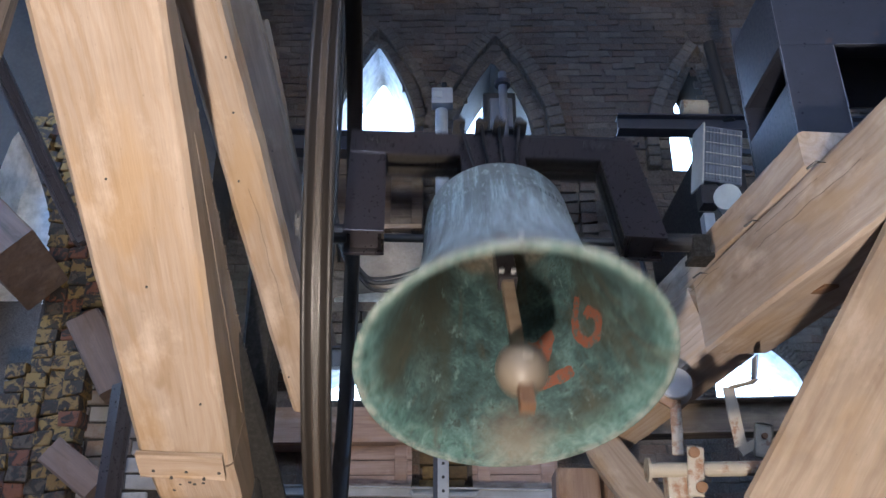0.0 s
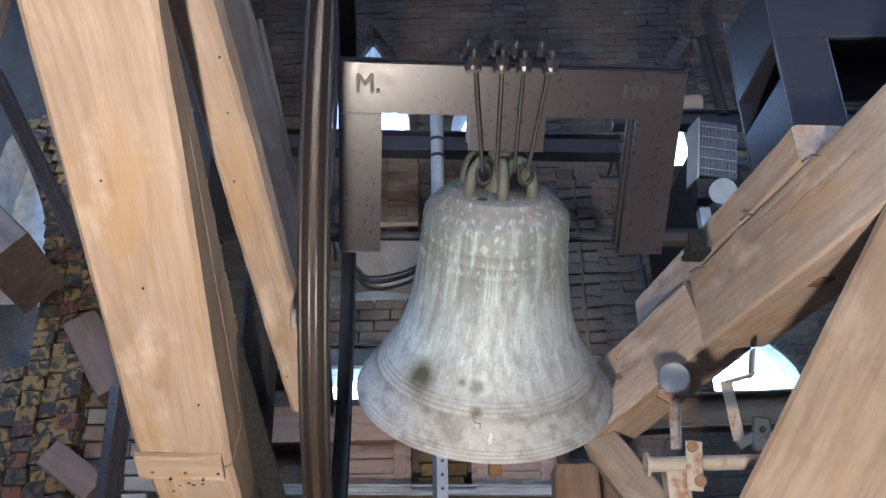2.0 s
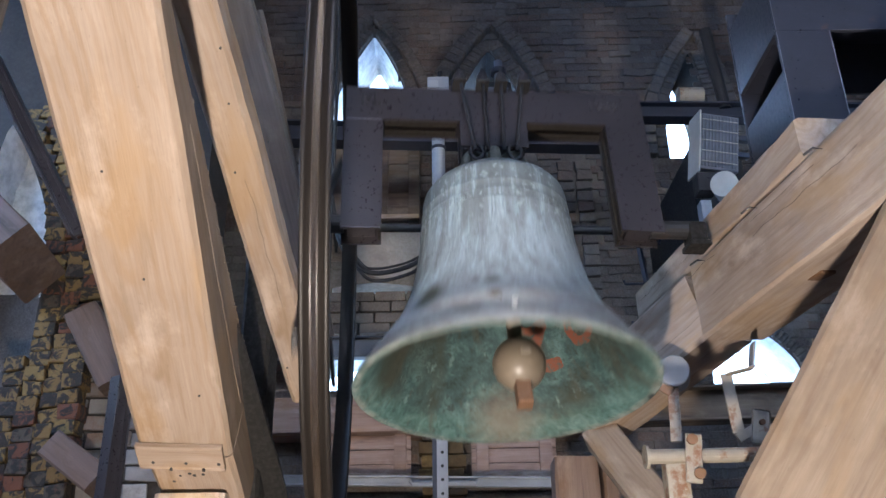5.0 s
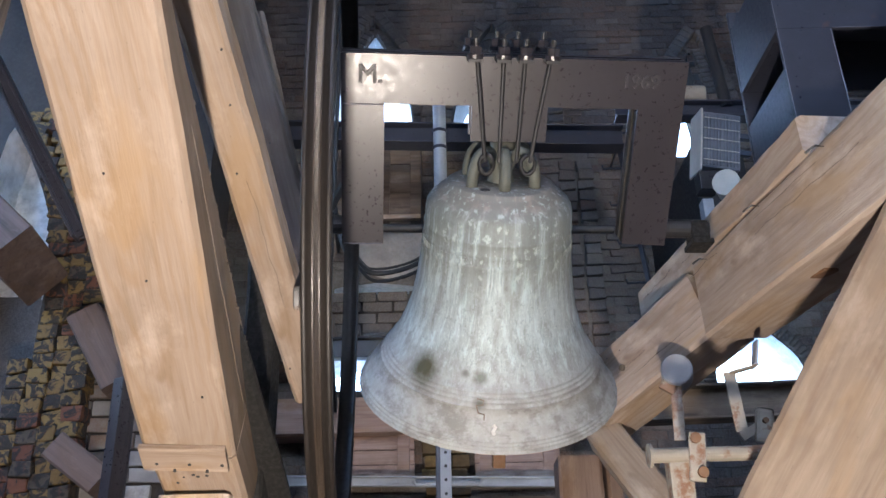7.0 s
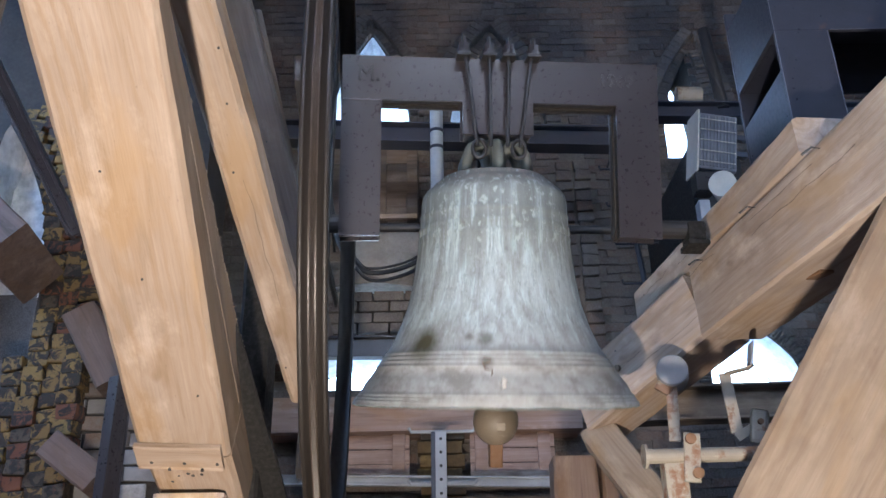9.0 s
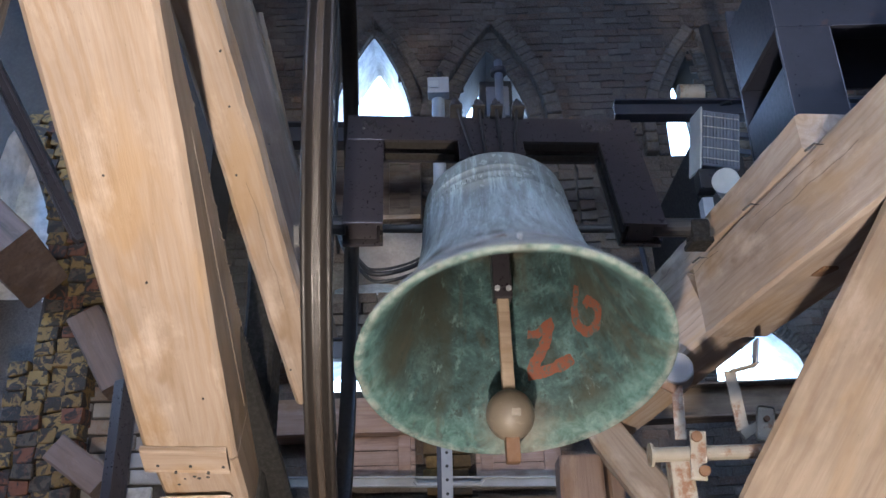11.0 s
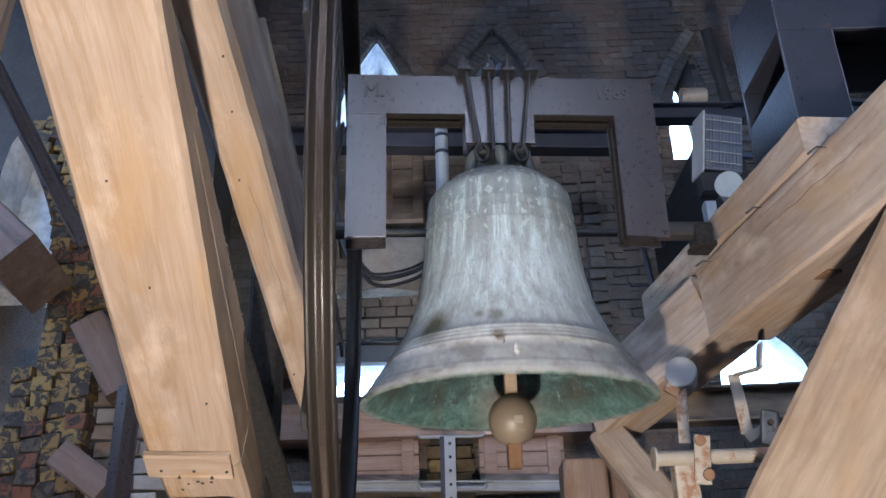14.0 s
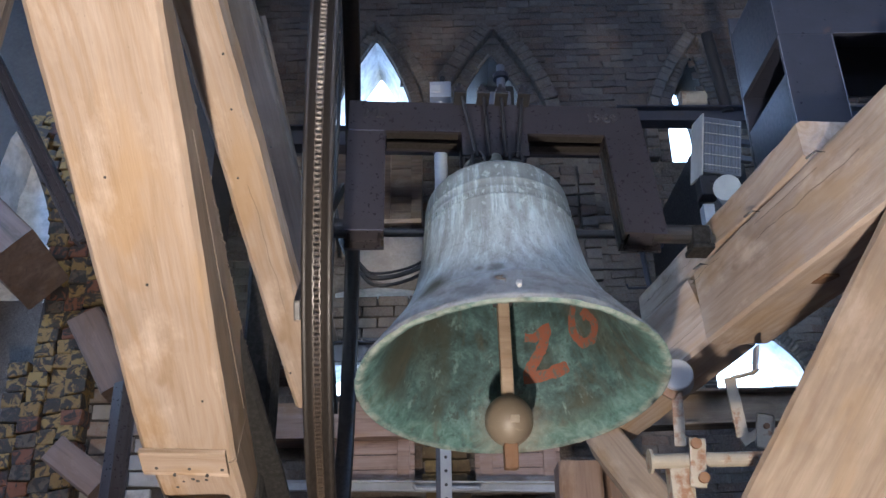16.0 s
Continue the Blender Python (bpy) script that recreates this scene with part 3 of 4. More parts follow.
# bolts that hold the bell's crown to the yoke, before and behind
for y in (-0.105, 0.105):
    s = -1 if y < 0 else 1
    for xt, xb in ((-0.121, -0.072), (-0.028, -0.024), (0.045, 0.036), (0.134, 0.082)):
        bolt = part("hanger_bolt", rod((xt, y * 0.93, 0.67), (xb, y, 0.27), 0.0072), BLACK, bell, "long dark steel hanger bolt")
        part("nut", add_rod(rod((xt, y * 0.93, 0.632), (xt, y * 0.93, 0.656), 0.021, seg=6), (xt, y * 0.93, 0.618), (xt, y * 0.93, 0.632), 0.026), STEEL, bolt)
        part("thread", rod((xt, y * 0.93, 0.656), (xt, y * 0.93, 0.682), 0.0085), BLACK, bolt)
    for xb in (-0.066, 0.076):
        ring = [(xb + 0.024 * math.sin(k * 0.5236), y, 0.262 + 0.034 * math.cos(k * 0.5236)) for k in range(13)]
        part("shackle", tube(ring, 0.008, 8), BLACK, bell, "black iron shackle through the crown loop", True)
    for x in (-0.121, -0.028, 0.045, 0.134):
        part("washer", box((0.05, 0.075, 0.012), pose(x, s * 0.085, 0.612), 0.002), BLACK, bell)
# weld beads where the arms meet the head
part("weld_bead", tube([(-0.555 + 0.0135 * k, -0.0575, 0.449 + 0.0015 * math.sin(k * 2.1)) for k in range(11)], 0.0022, 6), EDGE, bell, "bright weld bead on the yoke")
part("weld_bead", tube([(-0.555 + 0.0135 * k, -0.0575, -0.05 + 0.001 * math.sin(k * 1.7)) for k in range(11)], 0.0022, 6), EDGE, bell, "bright weld bead on the yoke")


def canon(ang, r_out, h, thick):
    """A bronze crown loop that springs from the head plate and bends in to the middle."""
    c, sn = math.cos(ang), math.sin(ang)
    pts = []
    for i in range(13):
        a = math.pi * i / 12
        rad = 0.02 + (r_out - 0.02) * (0.5 + 0.5 * math.cos(a))
        pts.append((c * rad, sn * rad, 0.165 + h * math.sin(a) ** 0.8))
    return tube(pts, thick, 10)


for a in (-90, 90, -35, -145, 35, 145):
    part("canon", canon(radians(a), 0.12 if abs(a) == 90 else 0.135, 0.125, 0.021), OLD_BRONZE, bell, "", True)
part("crown_post", lathe([(0.05, 0.17), (0.042, 0.2), (0.04, 0.29), (0.045, 0.315), (0.0, 0.33)], 24), OLD_BRONZE, bell, "", True)
part("air_hole", lathe([(0.0, 0.1772), (0.016, 0.1772), (0.018, 0.1755)], 20, None, pose(-0.068, -0.12, 0)), BLACK, bell)

# weathered relief on the sound bow
part("medallion", lathe([(0.0, 0.004), (0.016, 0.003), (0.02, 0.0)], 20, None, pose(-0.073, -0.350, -0.432, 66, 0, -12) @ Matrix.Diagonal((1, 1.7, 1, 1))), OUT, bell)
part("corroded_figure", tube([(-0.088, -0.388, -0.486), (-0.066, -0.396, -0.490), (-0.07, -0.407, -0.50), (-0.092, -0.405, -0.503), (-0.086, -0.424, -0.522), (-0.066, -0.428, -0.524), (-0.068, -0.44, -0.54)], 0.0026, 6), GREY_OAK, bell)
part("chip", tube([(-0.036, -0.452, -0.551), (-0.03, -0.458, -0.556), (-0.038, -0.466, -0.568), (-0.034, -0.470, -0.577)], 0.007, 6), CHALK, bell)


def inner_radius(z):
    for (r0, z0), (r1, z1) in zip(PROFILE_IN[1:], PROFILE_IN[2:]):
        if z0 <= z <= z1:
            return r0 + (r1 - r0) * (z - z0) / (z1 - z0)
    return 0.2


def painted_stroke(points, width):
    """A brushed stroke that lies on the inner face, by angle and height."""
    dense = []
    for (a0, z0), (a1, z1) in zip(points, points[1:]):
        dense += [(a0 + (a1 - a0) * k / 8, z0 + (z1 - z0) * k / 8) for k in range(8)]
    dense.append(points[-1])

    def place(a, z):
        r = inner_radius(z) - 0.0025
        return Vector((r * math.cos(radians(a)), r * math.sin(radians(a)), z))

    bm = bmesh.new()
    last = None
    for i, (a, z) in enumerate(dense):
        p = place(a, z)
        q = place(*dense[min(i + 1, len(dense) - 1)]) - place(*dense[max(i - 1, 0)])
        n = Vector((-p.x, -p.y, 0.15)).normalized()
        side = n.cross(q).normalized() * width * (0.5 + 0.16 * noise.noise(p * 60))
        row = []
        for q2 in (p + side, p, p - side):
            r = inner_radius(q2.z) - 0.004
            flat = Vector((q2.x, q2.y, 0)).normalized() * r
            row.append(bm.verts.new((flat.x, flat.y, q2.z)))
        if last:
            bm.faces.new((last[0], last[1], row[1], row[0]))
            bm.faces.new((last[1], last[2], row[2], row[1]))
        last = row
    return bm


part("painted_numeral", painted_stroke([(67.9, -0.287), (61.0, -0.297), (49.6, -0.271), (55.4, -0.327), (66.9, -0.392), (71.4, -0.428), (59.7, -0.428), (43.5, -0.425)], 0.040), PAINT_RED, bell, "numeral two in red oxide paint")
part("painted_numeral", painted_stroke([(15.1, -0.231), (26.3, -0.282), (30.6, -0.338), (26.4, -0.388), (17.1, -0.396), (6.8, -0.368), (11.2, -0.311), (17.2, -0.314)], 0.036), PAINT_RED, bell, "numeral six in red oxide paint")

# welded letters on the yoke's face


def writing(name, text, size, m, mat, parent, thick=0.003):
    cu = bpy.data.curves.new(name, "FONT")
    cu.body, cu.size, cu.extrude, cu.bevel_depth = text, size, thick, 0.0015
    tmp = bpy.data.objects.new(name, cu)
    scene.collection.objects.link(tmp)
    me = bpy.data.meshes.new_from_object(tmp.evaluated_get(bpy.context.evaluated_depsgraph_get()))
    bpy.data.objects.remove(tmp)
    me.materials.clear()
    me.materials.append(mat)
    ob = new(name, me)
    ob.parent = parent
    ob.matrix_local = m
    return ob


writing("maker_letter", "M.", 0.085, pose(-0.505, -0.0575, 0.522, 90, 0, 0), BLACK, bell)
writing("year", "1969", 0.066, pose(0.385, -0.0575, 0.525, 90, 0, 0), WELD, bell, 0.002)

# chain wheel beside the yoke's arm
WX, WR = -0.568, 1.10
turn = pose(WX, 0, 0, 0, 90, 0)
wheel = part("chain_wheel", lathe([(WR - 0.045, -0.036), (WR - 0.004, -0.036), (WR, -0.030), (WR - 0.003, -0.022), (WR - 0.018, -0.018), (WR - 0.018, 0.018), (WR - 0.003, 0.022), (WR, 0.030), (WR - 0.004, 0.036),
                                   (WR - 0.045, 0.036), (WR - 0.045, 0.028), (WR - 0.03, 0.024), (WR - 0.03, -0.024), (WR - 0.045, -0.028), (WR - 0.045, -0.036)], 160, None, turn), RIM, bell, "large dark brown steel chain wheel rim", True)
for k in range(6):
    a = radians(60 * k + 20)
    part("spoke", box((0.016, 0.05, WR - 0.05), pose(WX - 0.06, 0, 0, math.degrees(a), 0, 0) @ pose(0, 0, WR / 2 - 0.02, 0, 1.2, 0), 0.003), BLACK, wheel)
part("hub", rod((WX - 0.10, 0, 0), (WX - 0.035, 0, 0), 0.09, seg=32), BLACK, wheel)
# roller chain laid in the rim's groove
bm = bmesh.new()
LINKS = 520
for k in range(LINKS):
    a = 6.283185 * k / LINKS
    m = pose(WX, 0, 0) @ pose(0, 0, 0, math.degrees(a), 0, 0) @ pose(0, 0, WR - 0.004)
    add_rod(bm, m @ Vector((-0.006, 0, 0)), m @ Vector((0.006, 0, 0)), 0.0036, seg=6)
    x = 0.0068 if k % 2 else 0.0088
    for sx in (-x, x):
        add_box(bm, (0.0018, 0.0158, 0.0085), m @ pose(sx, 0.0066, 0))
tagged(part("roller_chain", bm, CHAIN, wheel, "oily brown roller chain"), kind="stuff")

# clapper: iron head with bolts, wooden shaft, ball and tail
clapper = new("clapper")
clapper.parent = bell
clapper.matrix_basis = pose(0.004, 0, 0.08)
tagged(clapper, "ball clapper on a bolted wooden shaft")
part("ball", lathe([(0.0, -0.862)] + [(0.080 * math.sin(a * math.pi / 20), -0.775 - 0.085 * math.cos(a * math.pi / 20)) for a in range(2, 19)] + [(0.0, -0.69)], 40), BALL, clapper, "brown bronze ball", True)
part("shaft", box((0.042, 0.034, 0.56), pose(0, 0, -0.44), 0.007), BROWN, clapper)
part("worn_spot", box((0.030, 0.006, 0.026), pose(0.008, -0.0775, -0.79), 0.004), PALE, clapper, "bright struck spot on the ball")
head = part("clapper_head", box((0.066, 0.056, 0.40), pose(0, 0, -0.163), 0.006), STEEL, clapper, "dark iron clapper head with bolts")
for x, z in ((0.0, 0.0), (0.0, -0.09), (-0.02, -0.33), (0.02, -0.33)):
    part("bolt", rod((x, -0.039, z), (x, 0.039, z), 0.010, seg=6), GALV, head)
part("tail", box((0.046, 0.042, 0.085), pose(0, 0, -0.892), 0.006), RUST, clapper, "rusty square clapper tail")
for s in (-1, 1):
    seat = part("clapper_plate", box((0.075, 0.075, 0.014), pose(s * 0.075, 0.0, 0.138, 0, 0, s * 14), 0.005), CHALK, bell, "white greased clapper bearing plate")
    part("nut", rod((s * 0.078, 0, 0.108), (s * 0.078, 0, 0.132), 0.02, seg=6), GALV, seat)
part("clapper_pin", rod((-0.06, 0, 0.08), (0.06, 0, 0.08), 0.014), BLACK, bell)


# ---- timbers of the bell frame ----
def nail(parent, at, tip, r=0.004):
    m = parent.matrix_world.inverted()
    ob = part("nail", tube([m @ Vector(at), m @ ((Vector(at) + Vector(tip)) / 2 + Vector((0, 0, 0.006))), m @ Vector(tip)], r, 6), BLACK, parent)
    return ob


brace = timber("raking_brace", (-0.722, 2.376, 2.036), (-0.638, 1.265, 2.607), (0.998, 0.057, -0.036), 0.254, 0.31, PINE, "pale sawn pine raking brace with a nailed batten", seed=1, after=0.4, wear=0.003, thick2=0.02)
# the side faces take a darker brown wood than the front
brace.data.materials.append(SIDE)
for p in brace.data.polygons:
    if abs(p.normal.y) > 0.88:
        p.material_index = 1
part("seam", tube([(0.05 + 0.97 * k / 20, 0.127 + 0.004 * noise.noise(Vector((k * 0.5, 3, 0))), 0.15 - 0.08 * k / 20) for k in range(21)], 0.0022, 5), DARK_OAK, brace)
random.seed(21)
for k in range(46):
    x = 1.15 * (k + random.random()) / 46
    part("splinter", box((random.uniform(0.003, 0.008), 0.006, 0.004), pose(x, 0.126, 0.31 - 0.29 * x / 1.65 - 0.006 - random.uniform(0, 0.02), 0, 0, random.uniform(-30, 30)), 0.001), DARK_OAK, brace)
foot = link("batten", timber_mesh(0.235, 0.10, -0.010, 31, 0.003), PINE, brace)
foot.matrix_basis = pose(-0.0, 0.105, -0.004, 0, 0, -90)
for k in range(5):
    part("nail", rod((-0.02 - 0.03 * (k % 2), -0.09 + 0.045 * k, -0.0165), (-0.02 - 0.03 * (k % 2), -0.09 + 0.045 * k, 0.0), 0.005, seg=8), BLACK, brace)
sole = timber("brace_foot", (-0.719, 2.392, 2.030), (-0.722, 2.63, 1.915), (0.998, 0.057, -0.036), 0.240, -0.26, PINE, "pale sawn pine foot of a brace with nail holes", seed=12)
# same darker brown on the sides of the foot
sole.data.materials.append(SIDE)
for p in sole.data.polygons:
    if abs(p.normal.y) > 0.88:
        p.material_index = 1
random.seed(33)
for k in range(7):
    x, y = random.uniform(0.02, 0.12), random.uniform(-0.1, 0.1)
    part("nail_hole", rod((x, y, 0.002), (x, y, -0.01), random.uniform(0.003, 0.006), seg=8), BLACK, sole)
second = timber("raking_brace", (-0.479, 2.361, 2.441), (-0.554, 1.507, 2.874), (0.998, -0.058, 0.018), 0.110, 0.08, PINE, "pale sawn pine raking brace beside the chain wheel", seed=2, after=0.6, before=0.40, thick2=0.10)
# added board: its black paints the shade that falls on the second brace
timber("dark_board", (-0.585, 2.60, 2.10), (-0.66, 1.93, 2.55), (0.98, 0.06, -0.05), 0.10, 0.04, NEAR_BLACK, "black board standing in for the shade between two braces", seed=14, before=0.7)
greyb = timber("grey_brace", (-0.548, 2.606, 2.870), (-0.738, 2.358, 3.586), (0.970, -0.09, 0.227), 0.157, 0.10, GREY_OAK, "weathered dark grey oak brace", seed=3, after=0.3, before=0.2)
timber("thin_board", (-0.525, 2.765, 3.008), (-0.609, 2.597, 3.387), (0.98, -0.079, 0.182), 0.04, 0.03, GREY_OAK, "thin weathered grey board behind the grey brace", seed=18, before=0.5, after=0.3)
timber("top_rail", (-0.985, 1.350, 2.488), (-0.906, 1.254, 2.706), (0.95, 0.14, -0.28), 0.16, 0.05, SOOT_OAK, "dark oak rail high beside the braces", seed=13, before=0.5, after=0.6)
main = timber("frame_beam", (0.982, 3.113, 2.727), (1.168, 1.849, 2.746), (0.027, -0.011, -1.0), 0.297, 0.26, OAK, "old oak bell frame beam with cracks and nails", seed=4, after=0.12, wear=0.005)
lowb = timber("frame_brace", (0.594, 3.712, 2.480), (0.982, 3.113, 2.727), (0.178, -0.274, -0.945), 0.28, 0.24, OAK, "old oak brace under the bell frame", seed=5, wear=0.006)
timber("support_post", (-0.74, 2.74, 0.0), (-0.74, 2.74, 1.95), (1, 0, 0), 0.2, -0.24, OAK, "oak post under the raking brace", seed=15)
timber("support_post", (-0.60, 3.33, 0.0), (-0.60, 3.33, 1.99), (1, 0, 0), 0.22, -0.22, SOOT_OAK, "sooty oak post under the second brace", seed=16)
# added axle post, kept near black so the shaded gap stays dark
timber("bearing_post", (-0.63, 2.84, 0.0), (-0.63, 2.84, 2.95), (1, 0, 0), 0.10, -0.16, NEAR_BLACK, "black post that carries the bell axle", seed=17)
bearing = empty("axle_bearing", pose(0.93, 2.853, 2.895, 0, 0, 4.5), "small dark iron axle bearing on the frame beam", "bearing")
part("housing", box((0.07, 0.09, 0.085), pose(0, 0, 0), 0.018), NEAR_BLACK, bearing)
part("base", box((0.08, 0.10, 0.02), pose(0.0, 0, -0.045), 0.004), NEAR_BLACK, bearing)
topt = timber("top_timber", (0.945, 3.38, 2.945), (1.098, 2.26, 2.958), (0.027, -0.011, -1.0), 0.135, 0.20, OAK, "old oak timber lying along the frame beam", seed=6, wear=0.009, before=0.36)
near = timber("broad_brace", (0.939, 2.225, 1.791), (1.398, 1.873, 2.593), (0.85, -0.25, -0.42), 0.44, 0.16, TIMBER, "broad brown timber brace with a split", seed=7, before=2.1, after=0.6, wear=0.003)
timber("short_strut", (0.681, 3.625, 2.306), (0.807, 3.418, 2.032), (0.862, -0.126, 0.491), 0.15, -0.15, BROWN, "old brown strut under the frame", seed=8, before=0.1, after=0.3)
timber("frame_post", (0.566, 3.755, 2.258), (0.540, 3.745, 0.0), (0.993, -0.030, -0.114), 0.19, -0.25, RED_POST, "old red-brown bell frame post", seed=9)
timber("frame_post", (0.72, 3.80, 2.258), (0.70, 3.79, 0.0), (0.993, -0.030, -0.114), 0.07, -0.2, RED_POST, "narrow red-brown board beside the frame post", seed=10)


def weathered(ob, length, w, nails, cracks, seed, peg=False):
    """Nails, drying cracks and a peg on a timber's face."""
    rng = random.Random(seed)
    for _ in range(nails):
        x, y = rng.uniform(0.1, length - 0.1), rng.uniform(-w * 0.4, w * 0.4)
        part("nail", rod((x, y, -0.003), (x, y, 0.02), 0.003, seg=8), BLACK, ob)
    for k in range(cracks):
        x0, y0, run = rng.uniform(0, length * 0.5), rng.uniform(-w * 0.35, w * 0.35), rng.uniform(0.25, 0.6)
        pts = [(x0 + run * i / 14, y0 + 0.01 * noise.noise(Vector((i * 0.4, seed, k))), -0.0008) for i in range(15)]
        part("crack", tube(pts, 0.0007, 5), DARK_OAK, ob)
    if peg:
        part("peg", rod((length * 0.4, 0, -0.012), (length * 0.4, 0, 0.03), 0.014, seg=14), DARK_OAK, ob)


weathered(brace, 1.3, 0.24, 3, 0, 1)
weathered(second, 1.4, 0.1, 4, 1, 2)
weathered(greyb, 1.2, 0.2, 3, 2, 3)
weathered(lowb, 0.7, 0.28, 3, 2, 4, True)
weathered(topt, 1.1, 0.13, 4, 2, 5)
weathered(near, 1.4, 0.4, 2, 0, 6)
m = main.matrix_world
for x, y in ((0.55, -0.13), (0.12, -0.125), (0.95, -0.12)):
    part("nail", tube([(x, y, 0.02), (x + 0.005, y, -0.03), (x - 0.02, y + 0.012, -0.05)], 0.004, 6), BLACK, main)
part("rusty_plate", box((0.11, 0.05, 0.012), pose(0.62, 0.145, 0.12, 90, 0, 8), 0.004), RUST, main, "rusted iron plate let into the underside")
# long drying cracks
for x0, x1, y, seed in ((-0.05, 0.9, -0.118, 1), (0.35, 1.1, -0.06, 2)):
    pts = [(x0 + (x1 - x0) * k / 24, y + 0.012 * noise.noise(Vector((k * 0.35, seed, 0))) + 0.02 * k / 24, -0.0015) for k in range(25)]
    part("crack", tube(pts, 0.0009, 5), DARK_OAK, main)
part("crack", tube([(0.86, -0.06, -0.001), (0.90, -0.05, -0.003), (0.93, -0.052, -0.001)], 0.0022, 5), BLACK, near)


for x0, run, y, k in ((0.9, 0.5, 0.05, 1), (1.35, 0.6, -0.09, 2), (2.0, 0.5, 0.12, 3)):
    part("crack", tube([(x0 + run * i / 12, y + 0.012 * noise.noise(Vector((i * 0.5, k, 7))), -0.0006) for i in range(13)], 0.0008, 5), DARK_OAK, near)


# ---- steel near the bell ----
def between(a, b):
    """Local x from a to b, z as upright as it can be, centred."""
    a, b = Vector(a), Vector(b)
    x = (b - a).normalized()
    y = Vector((0, 0, 1)).cross(x)
    y = y.normalized() if y.length > 1e-3 else Vector((0, 1, 0))
    m = Matrix((x, y, x.cross(y))).transposed().to_4x4()
    m.translation = (a + b) / 2
    return m, (b - a).length


def girder(name, a, b, h, w, mat, label):
    m, length = between(a, b)
    ob = empty(name, m, label, "steel beam")
    part("web", box((length, 0.012, h - 0.024), Matrix(), 0.001), mat, ob)
    for s in (-1, 1):
        part("flange", box((length, w, 0.013), pose(0, 0, s * (h / 2 - 0.0065)), 0.003), mat, ob)
    return ob


girder("steel_girder", (-4.2, 5.5, 5.12), (1.34, 5.5, 4.89), 0.17, 0.14, BLUE_STEEL, "blue-grey painted steel girder across the tower")
girder("steel_girder", (1.19, 5.0, 4.815), (4.2, 5.0, 4.74), 0.125, 0.11, BLUE_STEEL, "blue-grey painted steel girder by the wall")
girder("steel_girder", (0.9, 4.6, 2.66), (4.2, 4.6, 2.72), 0.19, 0.16, DARK_OAK, "dark girder below the low window")
girder("steel_rail", (-4.2, 6.0, 2.58), (0.9, 6.0, 2.47), 0.07, 0.06, GALV, "grey steel rail before the wooden panels")
girder("steel_rail", (-4.2, 6.1, 3.52), (0.2, 6.1, 3.48), 0.16, 0.1, BLUE_STEEL, "dark blue steel rail across the low window")
girder("steel_brace", (-4.2, 3.2, 7.595), (-1.52, 3.2, 3.10), 0.06, 0.07, STEEL, "dark blue-grey steel brace behind the timbers")
girder("steel_channel", (-1.607, 4.118, 2.74), (-1.594, 4.136, 0.0), 0.09, 0.08, STEEL, "blue-grey upright steel channel")

# yoke of the neighbouring bell, standing still
other = empty("steel_yoke", pose(1.196, 2.47, 3.50), "dark blue-grey steel yoke of a second bell at rest", "bell yoke")
for y in (0.0, 0.40):
    part("yoke_head", box((1.9, 0.016, 0.40), pose(0.95, y, 0.215), 0.003), BLUE_STEEL, other)
    part("yoke_arm", box((0.19, 0.016, 0.62), pose(0.095, y, -0.295), 0.003), BLUE_STEEL, other)
part("end_plate", box((0.016, 0.384, 0.31), pose(0.009, 0.20, 0.17), 0.003), BLUE_STEEL, other)
part("web", box((1.7, 0.384, 0.012), pose(1.0, 0.20, 0.26), 0.002), BLUE_STEEL, other)

# worn bright edges and bolts
for a, b in (((0.0, -0.009, 0.412), (1.9, -0.009, 0.412)), ((0.0, -0.009, 0.016), (0.0, -0.009, 0.412)), ((0.0, -0.009, -0.6), (0.0, -0.009, 0.01)), ((0.19, -0.009, -0.6), (0.19, -0.009, 0.012)), ((0.2, -0.009, 0.016), (1.9, -0.009, 0.016))):
    part("worn_edge", rod(a, b, 0.0016, seg=6), EDGE, other)
part("arm_plate", box((0.016, 0.384, 0.46), pose(0.009, 0.20, -0.375), 0.003), BLUE_STEEL, other)

# clock hammer
hammer = empty("clock_hammer", pose(0.856, 3.103, 2.456, 0, 0, -15) @ Matrix.Diagonal((1.24, 1.24, 1.24, 1)), "small rusty clock hammer with a round grey head", "hammer")
part("hammer_head", lathe([(0.0, 0.0), (0.044, 0.0), (0.048, 0.004), (0.048, 0.09), (0.044, 0.094), (0.0, 0.094)], 40, None, pose(0, 0, 0, -90, 0, 0)), HEAD_GREY, hammer, "round grey steel hammer head")
part("hammer_neck", add_box(bmesh.new(), (0.05, 0.03, 0.05), pose(-0.026, 0.03, -0.04, 0, 35, 0), 0.008), PALE, hammer)
part("hammer_arm", box((0.034, 0.014, 0.17), pose(-0.012, 0.03, -0.125, 0, 3, 0), 0.003), PALE, hammer, "worn cream hammer arm")

# clamp below the hammer
clamp = empty("pipe_clamp", pose(0.68, 2.4, 2.01), "rusty cream-painted iron pipe clamp", "clamp")
part("cross_bar", rod((-0.125, 0, 0.005), (0.30, 0.02, 0.012), 0.021), CREAM, clamp)
plate = part("clamp_plate", box((0.046, 0.012, 0.135), pose(0.0, -0.028, -0.005, 0, 6, 0), 0.005), CREAM, clamp)
for z in (0.045, -0.048):
    part("bolt", rod((0.003 - z * 0.1, -0.045, z), (0.003 - z * 0.1, -0.028, z), 0.015, seg=20), RUST, plate)
part("upright", box((0.065, 0.06, 2.02), pose(-0.04, 0.03, -1.0), 0.006), CREAM, clamp)
